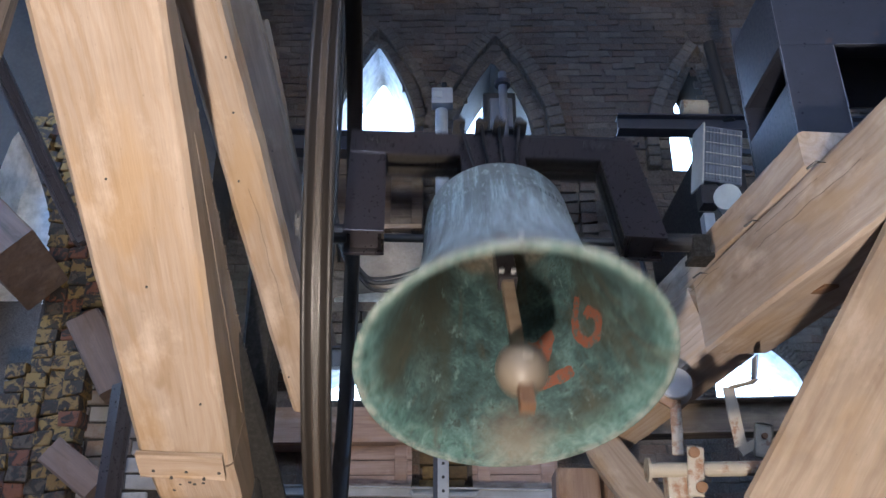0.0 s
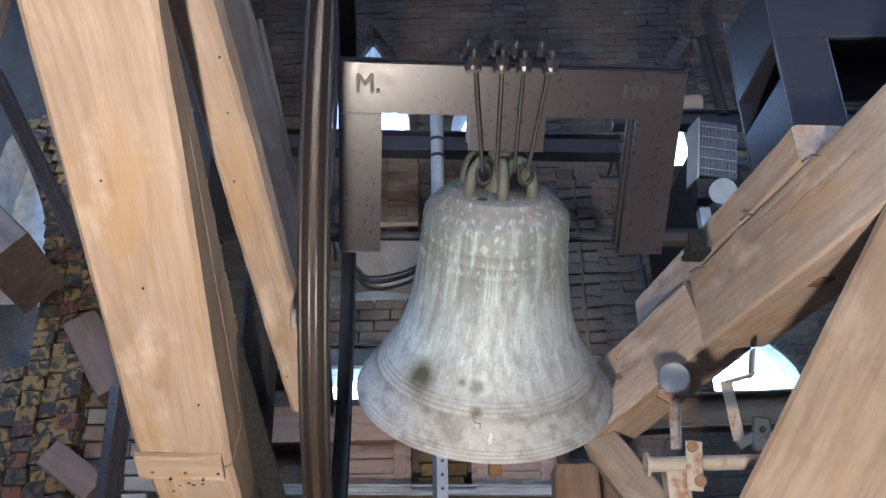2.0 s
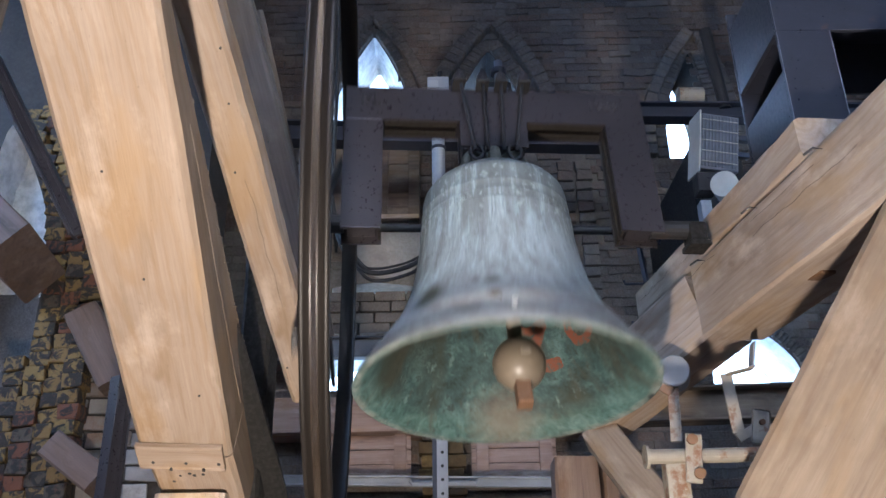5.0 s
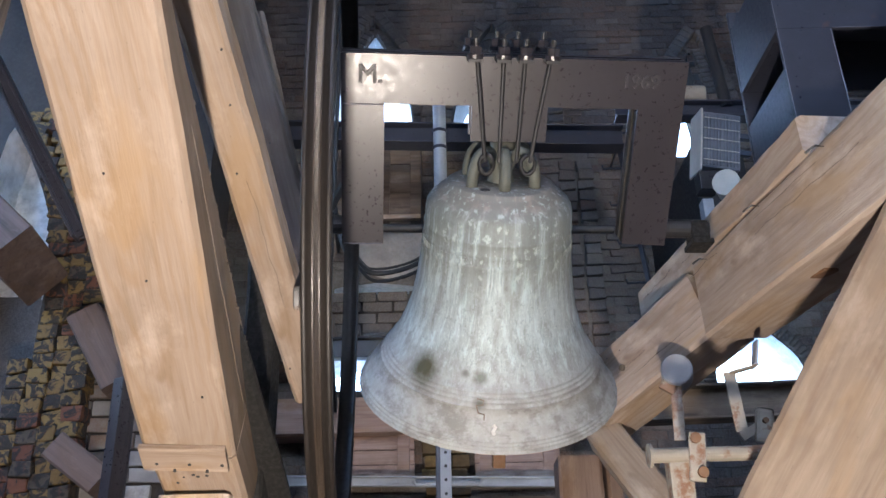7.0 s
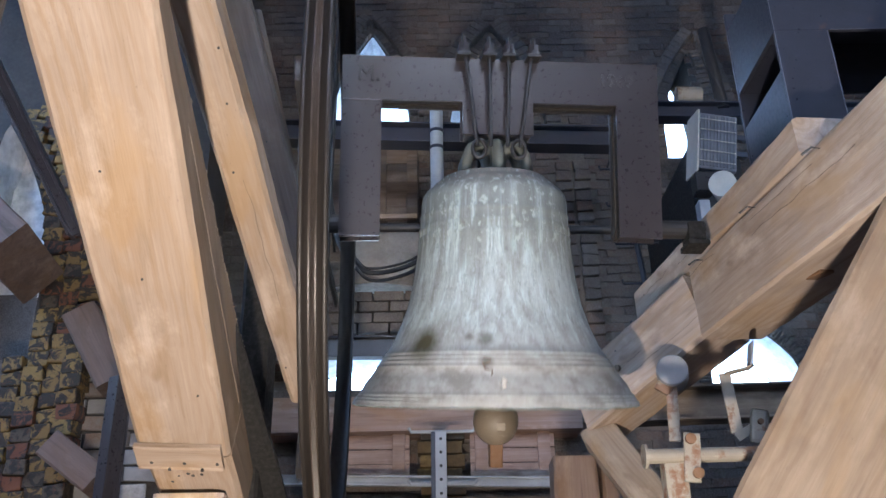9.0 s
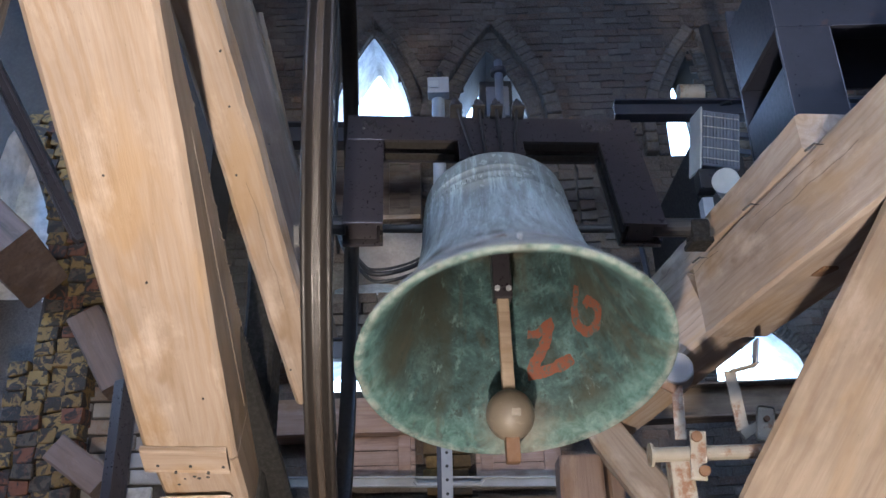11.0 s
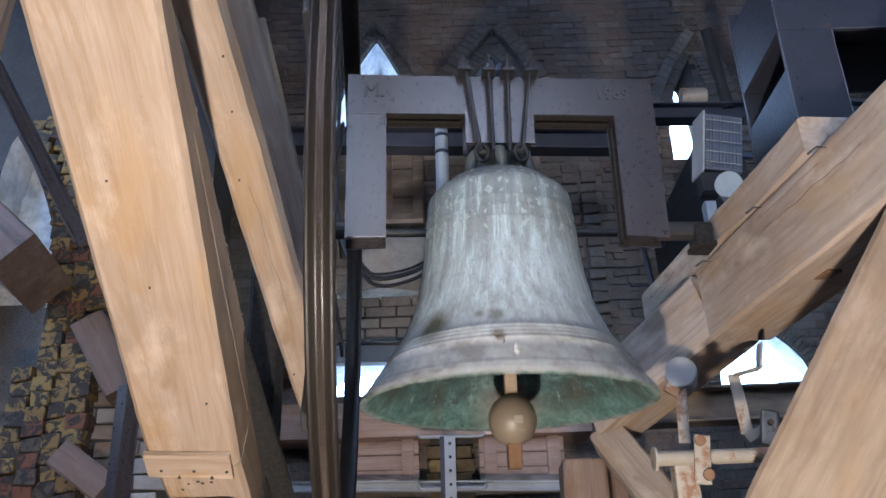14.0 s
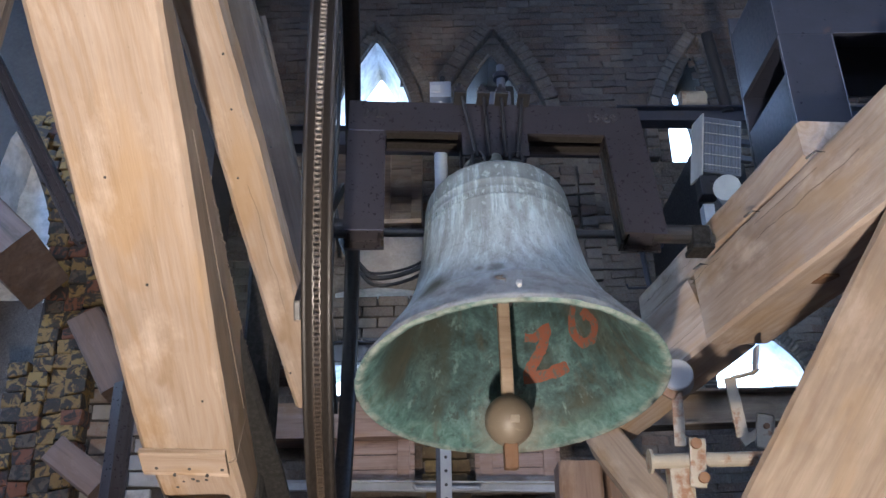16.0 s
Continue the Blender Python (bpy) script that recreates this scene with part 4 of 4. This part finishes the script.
part("flange", rod((-0.128, 0, 0.005), (-0.12, 0, 0.005), 0.034), CREAM, clamp)

# bent flat bar
bar = empty("bent_bracket", pose(1.0, 2.9, 2.28), "cream-painted bent flat-bar bracket hanging under the beam", "bracket")
part("strip", box((0.042, 0.008, 0.21), pose(-0.012, 0, 0.0, 0, -4, 0), 0.002), PALE, bar)
part("strip", box((0.105, 0.05, 0.008), pose(0.03, 0.0, 0.112, 0, -14, 0), 0.002), PALE, bar)
part("strip", box((0.008, 0.05, 0.10), pose(0.082, 0.0, 0.165, 0, 12, 0), 0.002), GREY_PAINT, bar)
part("strip", box((0.07, 0.008, 0.03), pose(0.02, 0, -0.105, 0, -30, 0), 0.002), PALE, bar)
lug = part("end_lug", box((0.06, 0.012, 0.12), pose(0.072, -0.004, -0.085, 0, 10, 0), 0.014), PALE, bar)
part("bolt", rod((0.075, -0.022, -0.07), (0.075, -0.008, -0.07), 0.010), RUST, lug)

# flat steel post, pipes and cables between bell and wall
for x in (-0.66, -0.72):
    tagged(link("cable_rod", rod((x, 4.4, 0.0), (x + 0.02, 4.4, 6.0), 0.012), BLACK), "thin black cable running up the tower", "cable")
tagged(link("cross_pipe", rod((-0.50, 4.225, 3.60), (4.2, 4.225, 3.46), 0.024), BLACK), "black steel pipe behind the bell", "pipe")
for dz, r in ((0.0, 0.016), (-0.05, 0.012), (0.03, 0.009)):
    tagged(link("cable", tube(flowing([(-0.9, 6.5, 4.5 + dz), (-0.76, 5.0, 4.4), (-0.74 + 0.03 * dz, 4.8, 4.3), (-0.66, 4.8, 3.86 + dz), (-0.52, 4.8 + dz, 3.62 + dz), (-0.42, 4.8, 3.56 + dz), (-0.22, 4.8, 3.60 + dz), (0.0, 4.8, 3.72 + dz), (0.2, 4.8, 3.75 + dz), (0.3, 6.5, 3.8 + dz)]), r, 8), BLACK), "thick black cable hanging in a loop", "cable")

# pole with a switch box, and a pole with a motor housing
pole = empty("conduit_pole", pose(-0.028, 5.36, 4.2), "grey galvanised pole with a small switch box", "pole")
part("pipe", rod((0, 0, -0.3), (0, 0, 0.98), 0.047), GALV, pole)
for z in (0.56, 0.70):
    part("band", lathe([(0.048, z - 0.012), (0.054, z - 0.01), (0.054, z + 0.01), (0.048, z + 0.012)], 24), BLUE_STEEL, pole)
sw = part("switch_box", box((0.16, 0.1, 0.14), pose(0.005, -0.01, 1.08), 0.008), GREY_PAINT, pole, "light grey switch box")
part("lid", box((0.07, 0.012, 0.06), pose(-0.03, -0.064, 1.08), 0.003), GALV, sw)
part("stub", rod((0.02, -0.01, 1.15), (0.02, -0.01, 1.22), 0.02), BLACK, sw)
motor = empty("motor_housing", pose(0.41, 5.46, 5.03), "dark motor housing on a grey pole above the girder", "motor")
part("casing", box((0.25, 0.16, 0.34), pose(0, 0.02, 0.17), 0.02), BLACK, motor)
part("cover", box((0.17, 0.03, 0.26), pose(0.01, -0.075, 0.14), 0.01), ENAMEL, motor)
part("pole", rod((0.025, -0.11, -0.3), (0.025, -0.11, 0.48), 0.032), ENAMEL, motor)
part("collar", rod((0.025, -0.11, 0.36), (0.025, -0.11, 0.40), 0.06), BLUE_STEEL, motor)

# ribbed control box with its gear
ctrl = empty("control_box", pose(1.83, 4.95, 4.50, 8, 6, 6), "light grey ribbed control box on the steel girder", "control box")
part("casing", box((0.27, 0.16, 0.40), Matrix(), 0.012), ENAMEL, ctrl)
for k in range(11):
    part("rib", box((0.008, 0.012, 0.36), pose(-0.115 + 0.023 * k, -0.083, 0), 0.002), ENAMEL, ctrl)
for k in range(5):
    part("rivet_strip", box((0.24, 0.006, 0.006), pose(0, -0.092, -0.15 + 0.075 * k), 0.001), CHALK, ctrl)
part("side_plate", box((0.012, 0.2, 0.44), pose(-0.145, -0.02, -0.02), 0.003), CHALK, ctrl, "white side plate")
part("lug", box((0.09, 0.05, 0.04), pose(0.19, 0, 0.08), 0.006), BLUE_STEEL, ctrl)
part("lug", box((0.09, 0.05, 0.04), pose(0.19, 0, -0.04), 0.006), BLUE_STEEL, ctrl)
drive = empty("drive_motor", pose(1.80, 4.86, 4.12), "off-white round motor below the control box", "motor")
part("drum", rod((-0.02, -0.1, 0), (0.10, 0.12, 0.03), 0.085, seg=28), CHALK, drive)
part("bracket", box((0.07, 0.09, 0.2), pose(-0.12, 0.03, -0.17), 0.006), GREY_PAINT, drive)
part("gearbox", box((0.12, 0.12, 0.14), pose(-0.09, 0.05, 0.07), 0.01), STEEL, drive)
# added black box that keeps the area under the control box dark
tagged(link("black_cabinet", box((0.36, 1.35, 0.62), pose(1.90, 5.83, 4.30), 0.01), BLACK), "black box filling the dark area by the wall", "cabinet")
tagged(link("black_rod", rod((1.915, 5.0, 5.50), (1.965, 5.0, 4.83), 0.042), BLACK), "black ribbed rod above the girder", "rod")
tagged(link("white_canister", rod((1.65, 5.0, 4.94), (1.82, 5.0, 4.935), 0.065, seg=28), PALE), "worn cream canister on the girder", "canister")

# steel climbing ladder on the pier
lad = empty("steel_ladder", pose(1.43, 6.1, 5.40, 0, 0, 0), "blue-grey steel climbing ladder with short rungs", "ladder")
part("stile", rod((0, 0, 0), (0.16, 0, -1.75), 0.022, seg=4), BLUE_STEEL, lad)
for z in (-0.2, -1.5):
    part("stay", rod((-z * 0.09, 0, z), (-z * 0.09, 0.45, z), 0.012, seg=8), BLUE_STEEL, lad)
for k in range(6):
    z = -0.09 - 0.335 * k
    x = -z * 0.09
    part("rung", tube([(x - 0.17, 0, z + 0.03), (x - 0.165, 0, z), (x + 0.17, 0, z), (x + 0.175, 0, z + 0.03)], 0.011, 8), BLUE_STEEL, lad)
lad2 = empty("steel_ladder", pose(-0.03, 5.8, 2.79, 0, 0, 0), "pale grey perforated steel ladder post with rungs", "ladder")
part("stile", box((0.075, 0.04, 2.79), pose(0, 0, -1.395), 0.003), GALV, lad2)
part("stile", box((0.035, 0.05, 2.79), pose(-0.05, 0.01, -1.395), 0.003), BLUE_STEEL, lad2)
for k in range(4):
    part("rung", tube([(-0.22, 0, -0.35 * k + 0.03), (-0.20, 0, -0.35 * k), (0.22, 0, -0.35 * k), (0.24, 0, -0.35 * k + 0.03)], 0.012, 8), GALV, lad2)
for k in range(9):
    part("hole", rod((0.0, -0.022, -0.05 - 0.09 * k), (0.0, -0.012, -0.05 - 0.09 * k), 0.011, seg=10), BLACK, lad2)


# ---- wooden panels before the north wall ----
def board(name, x0, x1, z0, z1, y, mat, label, seed, d=0.05):
    m = Matrix(((1, 0, 0, x0), (0, 0, 1, y), (0, -1, 0, (z0 + z1) / 2), (0, 0, 0, 1)))
    ob = link(name, timber_mesh(x1 - x0, z1 - z0, d, seed, 0.003, 0.005), mat)
    ob.matrix_world = m
    return ob


tagged(board("wooden_rail", -1.3, 1.0, 2.87, 3.13, 6.15, PLANK, "", 21, 0.36), "broad brown wooden rail below the window", "timber beam")
tagged(board("wooden_rail", -1.3, 1.0, 2.1, 2.4, 6.15, DARK_OAK, "", 22, 0.36), "dark wooden rail below the plank shutters", "timber beam")


def panel(x0, x1, z0, z1, stiles, mat=PLANK):
    ob = empty("plank_shutter", pose(x0, 6.25, z0), "red-brown framed plank shutter on the brick wall", "shutter", "shutters on the wall")
    w, h, n = x1 - x0, z1 - z0, 3
    for k in range(n):
        part("plank", box((w, 0.02, h / n - 0.006), pose(w / 2, 0.03 + 0.003 * (k % 2), h * (k + 0.5) / n), 0.003), mat, ob)
    for x in stiles:
        part("stile", box((0.09, 0.27, h), pose(x - x0, 0.115, h / 2), 0.004), mat, ob)
    part("ledge", box((w, 0.05, 0.04), pose(w / 2, -0.005, 0.02), 0.004), OAK, ob)
    return ob


panel(-0.95, -0.26, 2.55, 2.87, (-0.90, -0.34))
panel(0.18, 0.80, 2.55, 2.87, (0.26, 0.72))
panel(-1.02, -0.20, 4.62, 5.42, (-0.98, -0.50, -0.24), GREY_OAK)
post = empty("brick_pillar", pose(-0.03, 6.3, 0.0), "yellow brick pillar behind the ladder", "pillar")
random.seed(5)
for k in range(30):
    for i in range(2):
        part("brick", box((0.17 - 0.05 * ((k + i) % 2), 0.16, 0.085), pose(-0.09 + 0.18 * i + random.uniform(-0.004, 0.004), random.uniform(-0.006, 0.006), 0.05 + 0.097 * k), 0.005), YELLOW, post)
dome = tagged(link("plaster_patch", lathe([(0.0, 0.0), (0.27, 0.0), (0.31, 0.012), (0.32, 0.06), (0.0, 0.06)], 40, None, pose(-0.47, 6.445, 4.50, -90, 0, 0)), PLASTER), "round pale plaster patch on the brick wall", "plaster")
lint = empty("brick_lintel", pose(-0.55, 6.42, 3.85), "rough reddish brick band across the low window", "lintel")
for r in range(4):
    for k in range(5):
        part("brick", box((0.235, 0.2, 0.08), pose(-0.5 + 0.25 * k + (0.12 if r % 2 else 0), random.uniform(-0.012, 0.012), -0.135 + 0.09 * r), 0.006), BRICK, lint)

# ---- west pier: limewashed wall with a brick arch edge ----
pier = pierced_wall("wall_pier", -4.2, -1.54, 0, 8.5, 0.5, [lancet(-3.02, -2.5, 1.6, 3.75, 4.75, -2.92)], [DARK_MORTAR, WHITE], "patchy limewashed brick wall with a tall niche")
pier.location = (0, 4.9, 0)
niche = tagged(link("wall_niche", box((1.3, 0.2, 8.4), pose(-2.85, 5.35, 4.25), 0), WHITE), "white limewashed back of the niche", "wall", kind="structure")
for p0, p1, u, w, d, sd, lb in (((-3.14, 4.68, 4.143), (-2.36, 4.68, 3.447), (0.666, 0.1, 0.746), 0.29, 0.60, 41, "brown timber end let into the wall"),
                                ((-2.10, 4.72, 3.26), (-1.84, 4.72, 2.84), (0.8, 0.1, 0.5), 0.19, 0.18, 42, "short brown timber let into the wall"),
                                ((-2.14, 4.72, 2.50), (-1.86, 4.72, 2.30), (0.45, 0.1, 0.85), 0.16, 0.18, 43, "short brown timber let into the wall")):
    timber("timber_end", p0, p1, u, w, d, BLOCK_OAK, lb, seed=sd)
girder("steel_strip", (-2.95, 4.58, 4.12), (-2.32, 4.5, 3.56), 0.03, 0.05, BLUE_STEEL, "thin steel strip along the timber end")
core = tagged(link("arch_core", box((0.30, 0.1, 3.0), pose(-2.29, 4.87, 3.2), 0.01), DARK_MORTAR), "sooty mortar core of the arch edge", "arch", kind="structure")
rib = empty("arch_edge", pose(-2.2, 4.8, 2.0), "yellow and red glazed brick edge of a tall arch", "arch")
random.seed(9)
MESHES = []
for k in range(6):
    bm = box((0.118, 0.14, 0.083), Matrix(), 0.007)
    for v in bm.verts:
        v.co += noise.noise_vector(v.co * 30 + Vector((k, 0, 0))) * 0.014
    me = bpy.data.meshes.new("brick")
    bm.to_mesh(me)
    bm.free()
    me.materials.append(GLAZED)
    MESHES.append(me)
for k in range(34):
    z = 1.8 + 0.088 * k
    f = max(0.0, (z - 3.2) / 1.6)
    x = -2.24 - 0.02 * math.sin(z * 3) - 0.36 * f ** 2
    for i, dx in enumerate((-0.115, 0.005, 0.115, -0.235) if z < 3.0 else (-0.115, 0.005, 0.115)):
        b = new("brick", MESHES[(k * 5 + i) % 6])
        b.parent = rib
        b.matrix_basis = pose(x + dx + 2.2 + random.uniform(-0.012, 0.012), 0.012 * (i % 2) + random.uniform(-0.006, 0.006), z - 2.0 + 0.02 * i, 0, 14 * f - 3 + random.uniform(-2, 2), random.uniform(-3, 3))

random.seed(11)
COURSE = []
for k in range(6):
    bm = box((0.25, 0.03, 0.083), Matrix(), 0.007)
    for v in bm.verts:
        v.co += noise.noise_vector(v.co * 25 + Vector((k * 2.3, 5, 0))) * 0.008
    me = bpy.data.meshes.new("brick")
    bm.to_mesh(me)
    bm.free()
    me.materials.append(LIME)
    COURSE.append(me)
for row in range(34):
    for col in range(7):
        z, x = 1.9 + 0.098 * row, -3.4 + 0.264 * col + (0.13 if row % 2 else 0)
        if (x < -2.28 and z < 4.55) or (x < -2.6 and z < 4.9) or x > -1.66 or z > 3.6:
            continue
        b = new("brick", COURSE[(row + col * 3) % 6])
        b.parent = pier
        b.matrix_basis = pose(x + random.uniform(-0.008, 0.008), -0.006 + random.uniform(-0.008, 0.004), z, 0, random.uniform(-2, 2), 0)

# uneven old plaster below, stains and shade both in its colour; thick limewash above
for name, z0, z1, y, mat, lb in (("plaster", 1.7, 3.62, 5.24, SHADED_PLASTER, "stained plaster in the niche, its shade in the colour"), ("limewash", 3.60, 5.2, 5.245, LIMEWASH, "thick white limewash in the niche")):
    nx, nz = 20, 40
    vs = [Vector((-3.35 + 1.0 * i / nx, y - 0.008 - 0.022 * noise.noise(Vector((i * 0.45, k * 0.4, z0))) - 0.012 * noise.noise(Vector((i * 1.3, k * 1.1, 4))), z0 + (z1 - z0) * k / nz)) for k in range(nz + 1) for i in range(nx + 1)]
    fs = [(k * (nx + 1) + i, k * (nx + 1) + i + 1, (k + 1) * (nx + 1) + i + 1, (k + 1) * (nx + 1) + i) for k in range(nz) for i in range(nx)]
    me = bpy.data.meshes.new(name)
    me.from_pydata(vs, [], fs)
    me.materials.append(mat)
    for p in me.polygons:
        p.use_smooth = True
    ob = new(name, me)
    ob.parent = niche
    tagged(ob, lb)

# ---- brickwork of the north wall ----
random.seed(3)
BRICKS = []
for k in range(8):
    bm = box((0.200, 0.03, 0.066), Matrix(), 0.006)
    for v in bm.verts:
        v.co += noise.noise_vector(v.co * 22 + Vector((k * 3.1, 0, 0))) * 0.013
    me = bpy.data.meshes.new("brick")
    bm.to_mesh(me)
    bm.free()
    me.materials.append(BRICK)
    BRICKS.append(me)


def open_at(x, z, grow):
    for a, b, s, h in HOLES:
        if a - grow < x < b + grow and s - 0.06 < z:
            top = h(min(max(x, a), b))
            if z < top + grow:
                return True
    return False


rest_v, rest_f = [], []
count = 0
for row in range(71):
    z = 2.3 + 0.0722 * row
    for col in range(33):
        x = -2.6 + 0.208 * col + (0.104 if row % 2 else 0) + random.uniform(-0.012, 0.012)
        if open_at(x, z, 0.24 if z > 5 else 0.13) or (0.95 < x < 1.33 and 3.4 < z < 5.35):
            continue
        m = pose(x + random.uniform(-0.008, 0.008), NORTH + 0.006 + random.uniform(-0.012, 0.006), z + random.uniform(-0.005, 0.005), 0, random.uniform(-3, 3), random.uniform(-3, 3))
        if count < 300 and 0.85 < x < 2.2 and z > 4.0:
            b = new("brick", BRICKS[count % 8])
            b.parent = wall_n
            b.matrix_basis = Matrix.Translation((0, -NORTH, 0)) @ m
            count += 1
        else:
            me, n0 = BRICKS[(row * 5 + col) % 8], len(rest_v)
            rest_v += [m @ v.co for v in me.vertices]
            rest_f += [[n0 + i for i in p.vertices] for p in me.polygons]
me = bpy.data.meshes.new("brickwork")
me.from_pydata(rest_v, [], rest_f)
me.materials.append(BRICK)
rest = new("brickwork", me)
rest.parent = wall_n
rest.matrix_basis = Matrix.Translation((0, -NORTH, 0))
tagged(rest, "", kind="stuff")


def arch_ring(x0, x1, sill, spring, apex, xa, grow, w, proud):
    """Wedge bricks round a pointed opening."""
    pts = []
    n = 26
    for i in range(n + 1):
        s = i / n
        if s < 0.5:
            x = x0 + (xa - x0) * (s * 2)
            z = spring + (apex - spring) * (s * 2) ** 0.62
        else:
            x = xa + (x1 - xa) * (s * 2 - 1)
            z = spring + (apex - spring) * (2 - s * 2) ** 0.62
        pts.append(Vector((x, 0, z)))
    pts = [Vector((x0, 0, sill + (spring - sill) * k / 3)) for k in range(3)] + pts + [Vector((x1, 0, spring - (spring - sill) * (k + 1) / 3)) for k in range(3)]
    for a, b in zip(pts, pts[1:]):
        d = (b - a)
        if d.length < 1e-4:
            continue
        out = Vector((-d.z, 0, d.x)).normalized()
        ang = math.degrees(math.atan2(d.z, d.x))
        k = max(1, round(d.length / 0.11))
        for i in range(k):
            q = a + d * ((i + 0.5) / k) + out * (grow + w / 2)
            part("voussoir", add_box(bmesh.new(), (d.length / k * (1.06 if abs(ang) < 80 else 0.94), 0.12, w), pose(q.x, -proud + 0.06 + random.uniform(-0.006, 0.006), q.z, 0, -ang, 0), 0.01, 1), RIB_STONE, wall_n)


arch_ring(-0.98, -0.28, 5.5, 5.75, 6.66, -0.62, 0.01, 0.11, 0.05)
arch_ring(-1.10, -0.16, 5.5, 5.8, 6.79, -0.63, 0.005, 0.10, 0.11)
arch_ring(0.08, 0.78, 5.45, 5.65, 6.48, 0.44, 0.01, 0.12, 0.02)
arch_ring(-0.06, 0.93, 5.45, 5.70, 6.70, 0.47, 0.0, 0.14, 0.11)
arch_ring(2.0, 2.4, 5.3, 5.6, 6.42, 2.3, 0.01, 0.10, 0.03)
arch_ring(1.88, 2.55, 5.3, 5.6, 6.58, 2.35, 0.0, 0.11, 0.10)
arch_ring(2.1, 2.8, 3.28, 3.36, 3.72, 2.5, 0.01, 0.10, 0.03)
# two toothed brick shafts on the pier
for x, dy in ((1.06, 0.012), (1.22, 0.028)):
    for k in range(19):
        b = new("brick", BRICKS[k % 8])
        b.parent = wall_n
        b.matrix_basis = pose(x + random.uniform(-0.008, 0.008), -dy, 3.42 + 0.1 * k, 0, random.uniform(-2, 2), random.uniform(-3, 3)) @ Matrix.Diagonal((0.66, 1.8, 1.3, 1))


# ---- motion ----
SWING = [(-0.83, 61), (0.45, -59), (1.71, 61), (3.0, -58), (4.28, 60), (5.57, -56), (6.85, 48), (8.13, -41), (9.43, 33), (10.71, -29.5),
         (11.99, 22), (13.25, -24.5), (14.5, 17), (15.75, -16.8), (17.0, 14)]


def swing(t):
    """The bell's angle at t: half a cosine from one turning point to the next."""
    for (a, u), (b, v) in zip(SWING, SWING[1:]):
        if a <= t <= b:
            return (u + v) / 2 + (u - v) / 2 * math.cos(math.pi * (t - a) / (b - a))


def motions():
    walk(bell, [(i / 10, pose(*AXIS[:3], swing(i / 10), 0, AXIS[3])) for i in range(161)])
    walk(clapper, [(t, pose(0.004, 0, 0.08, a)) for t, a in (
        (0.0, -4), (0.15, 20), (0.3, 24), (0.45, 25), (0.9, 23), (1.05, 21), (1.3, 0), (1.45, -24), (1.71, -25), (2.2, -22), (2.4, -16), (2.52, -9), (2.68, 23),
        (3.0, 26), (3.5, 25), (3.7, 18), (3.9, -5), (4.05, -24), (4.28, -25), (4.8, -22), (5.1, -10), (5.3, 22), (5.57, 25), (6.1, 20), (6.35, 0), (6.6, -20),
        (6.85, -24), (7.2, -23), (7.5, -18), (7.6, -8), (7.8, 18), (8.0, 26), (8.2, 26), (8.5, 22), (8.8, 9), (9.0, 1), (9.2, -11), (9.43, -19), (9.8, -20),
        (10.2, -9), (10.5, 10), (10.74, 19), (11.1, 17), (11.3, 8), (11.5, 0), (11.8, -12), (12.03, -15), (12.5, -4), (12.8, 7), (13.0, 16), (13.3, 21),
        (13.5, 19), (14.0, -3), (14.5, -13), (15.0, -5), (15.4, 5), (16.0, 11))])

motions()
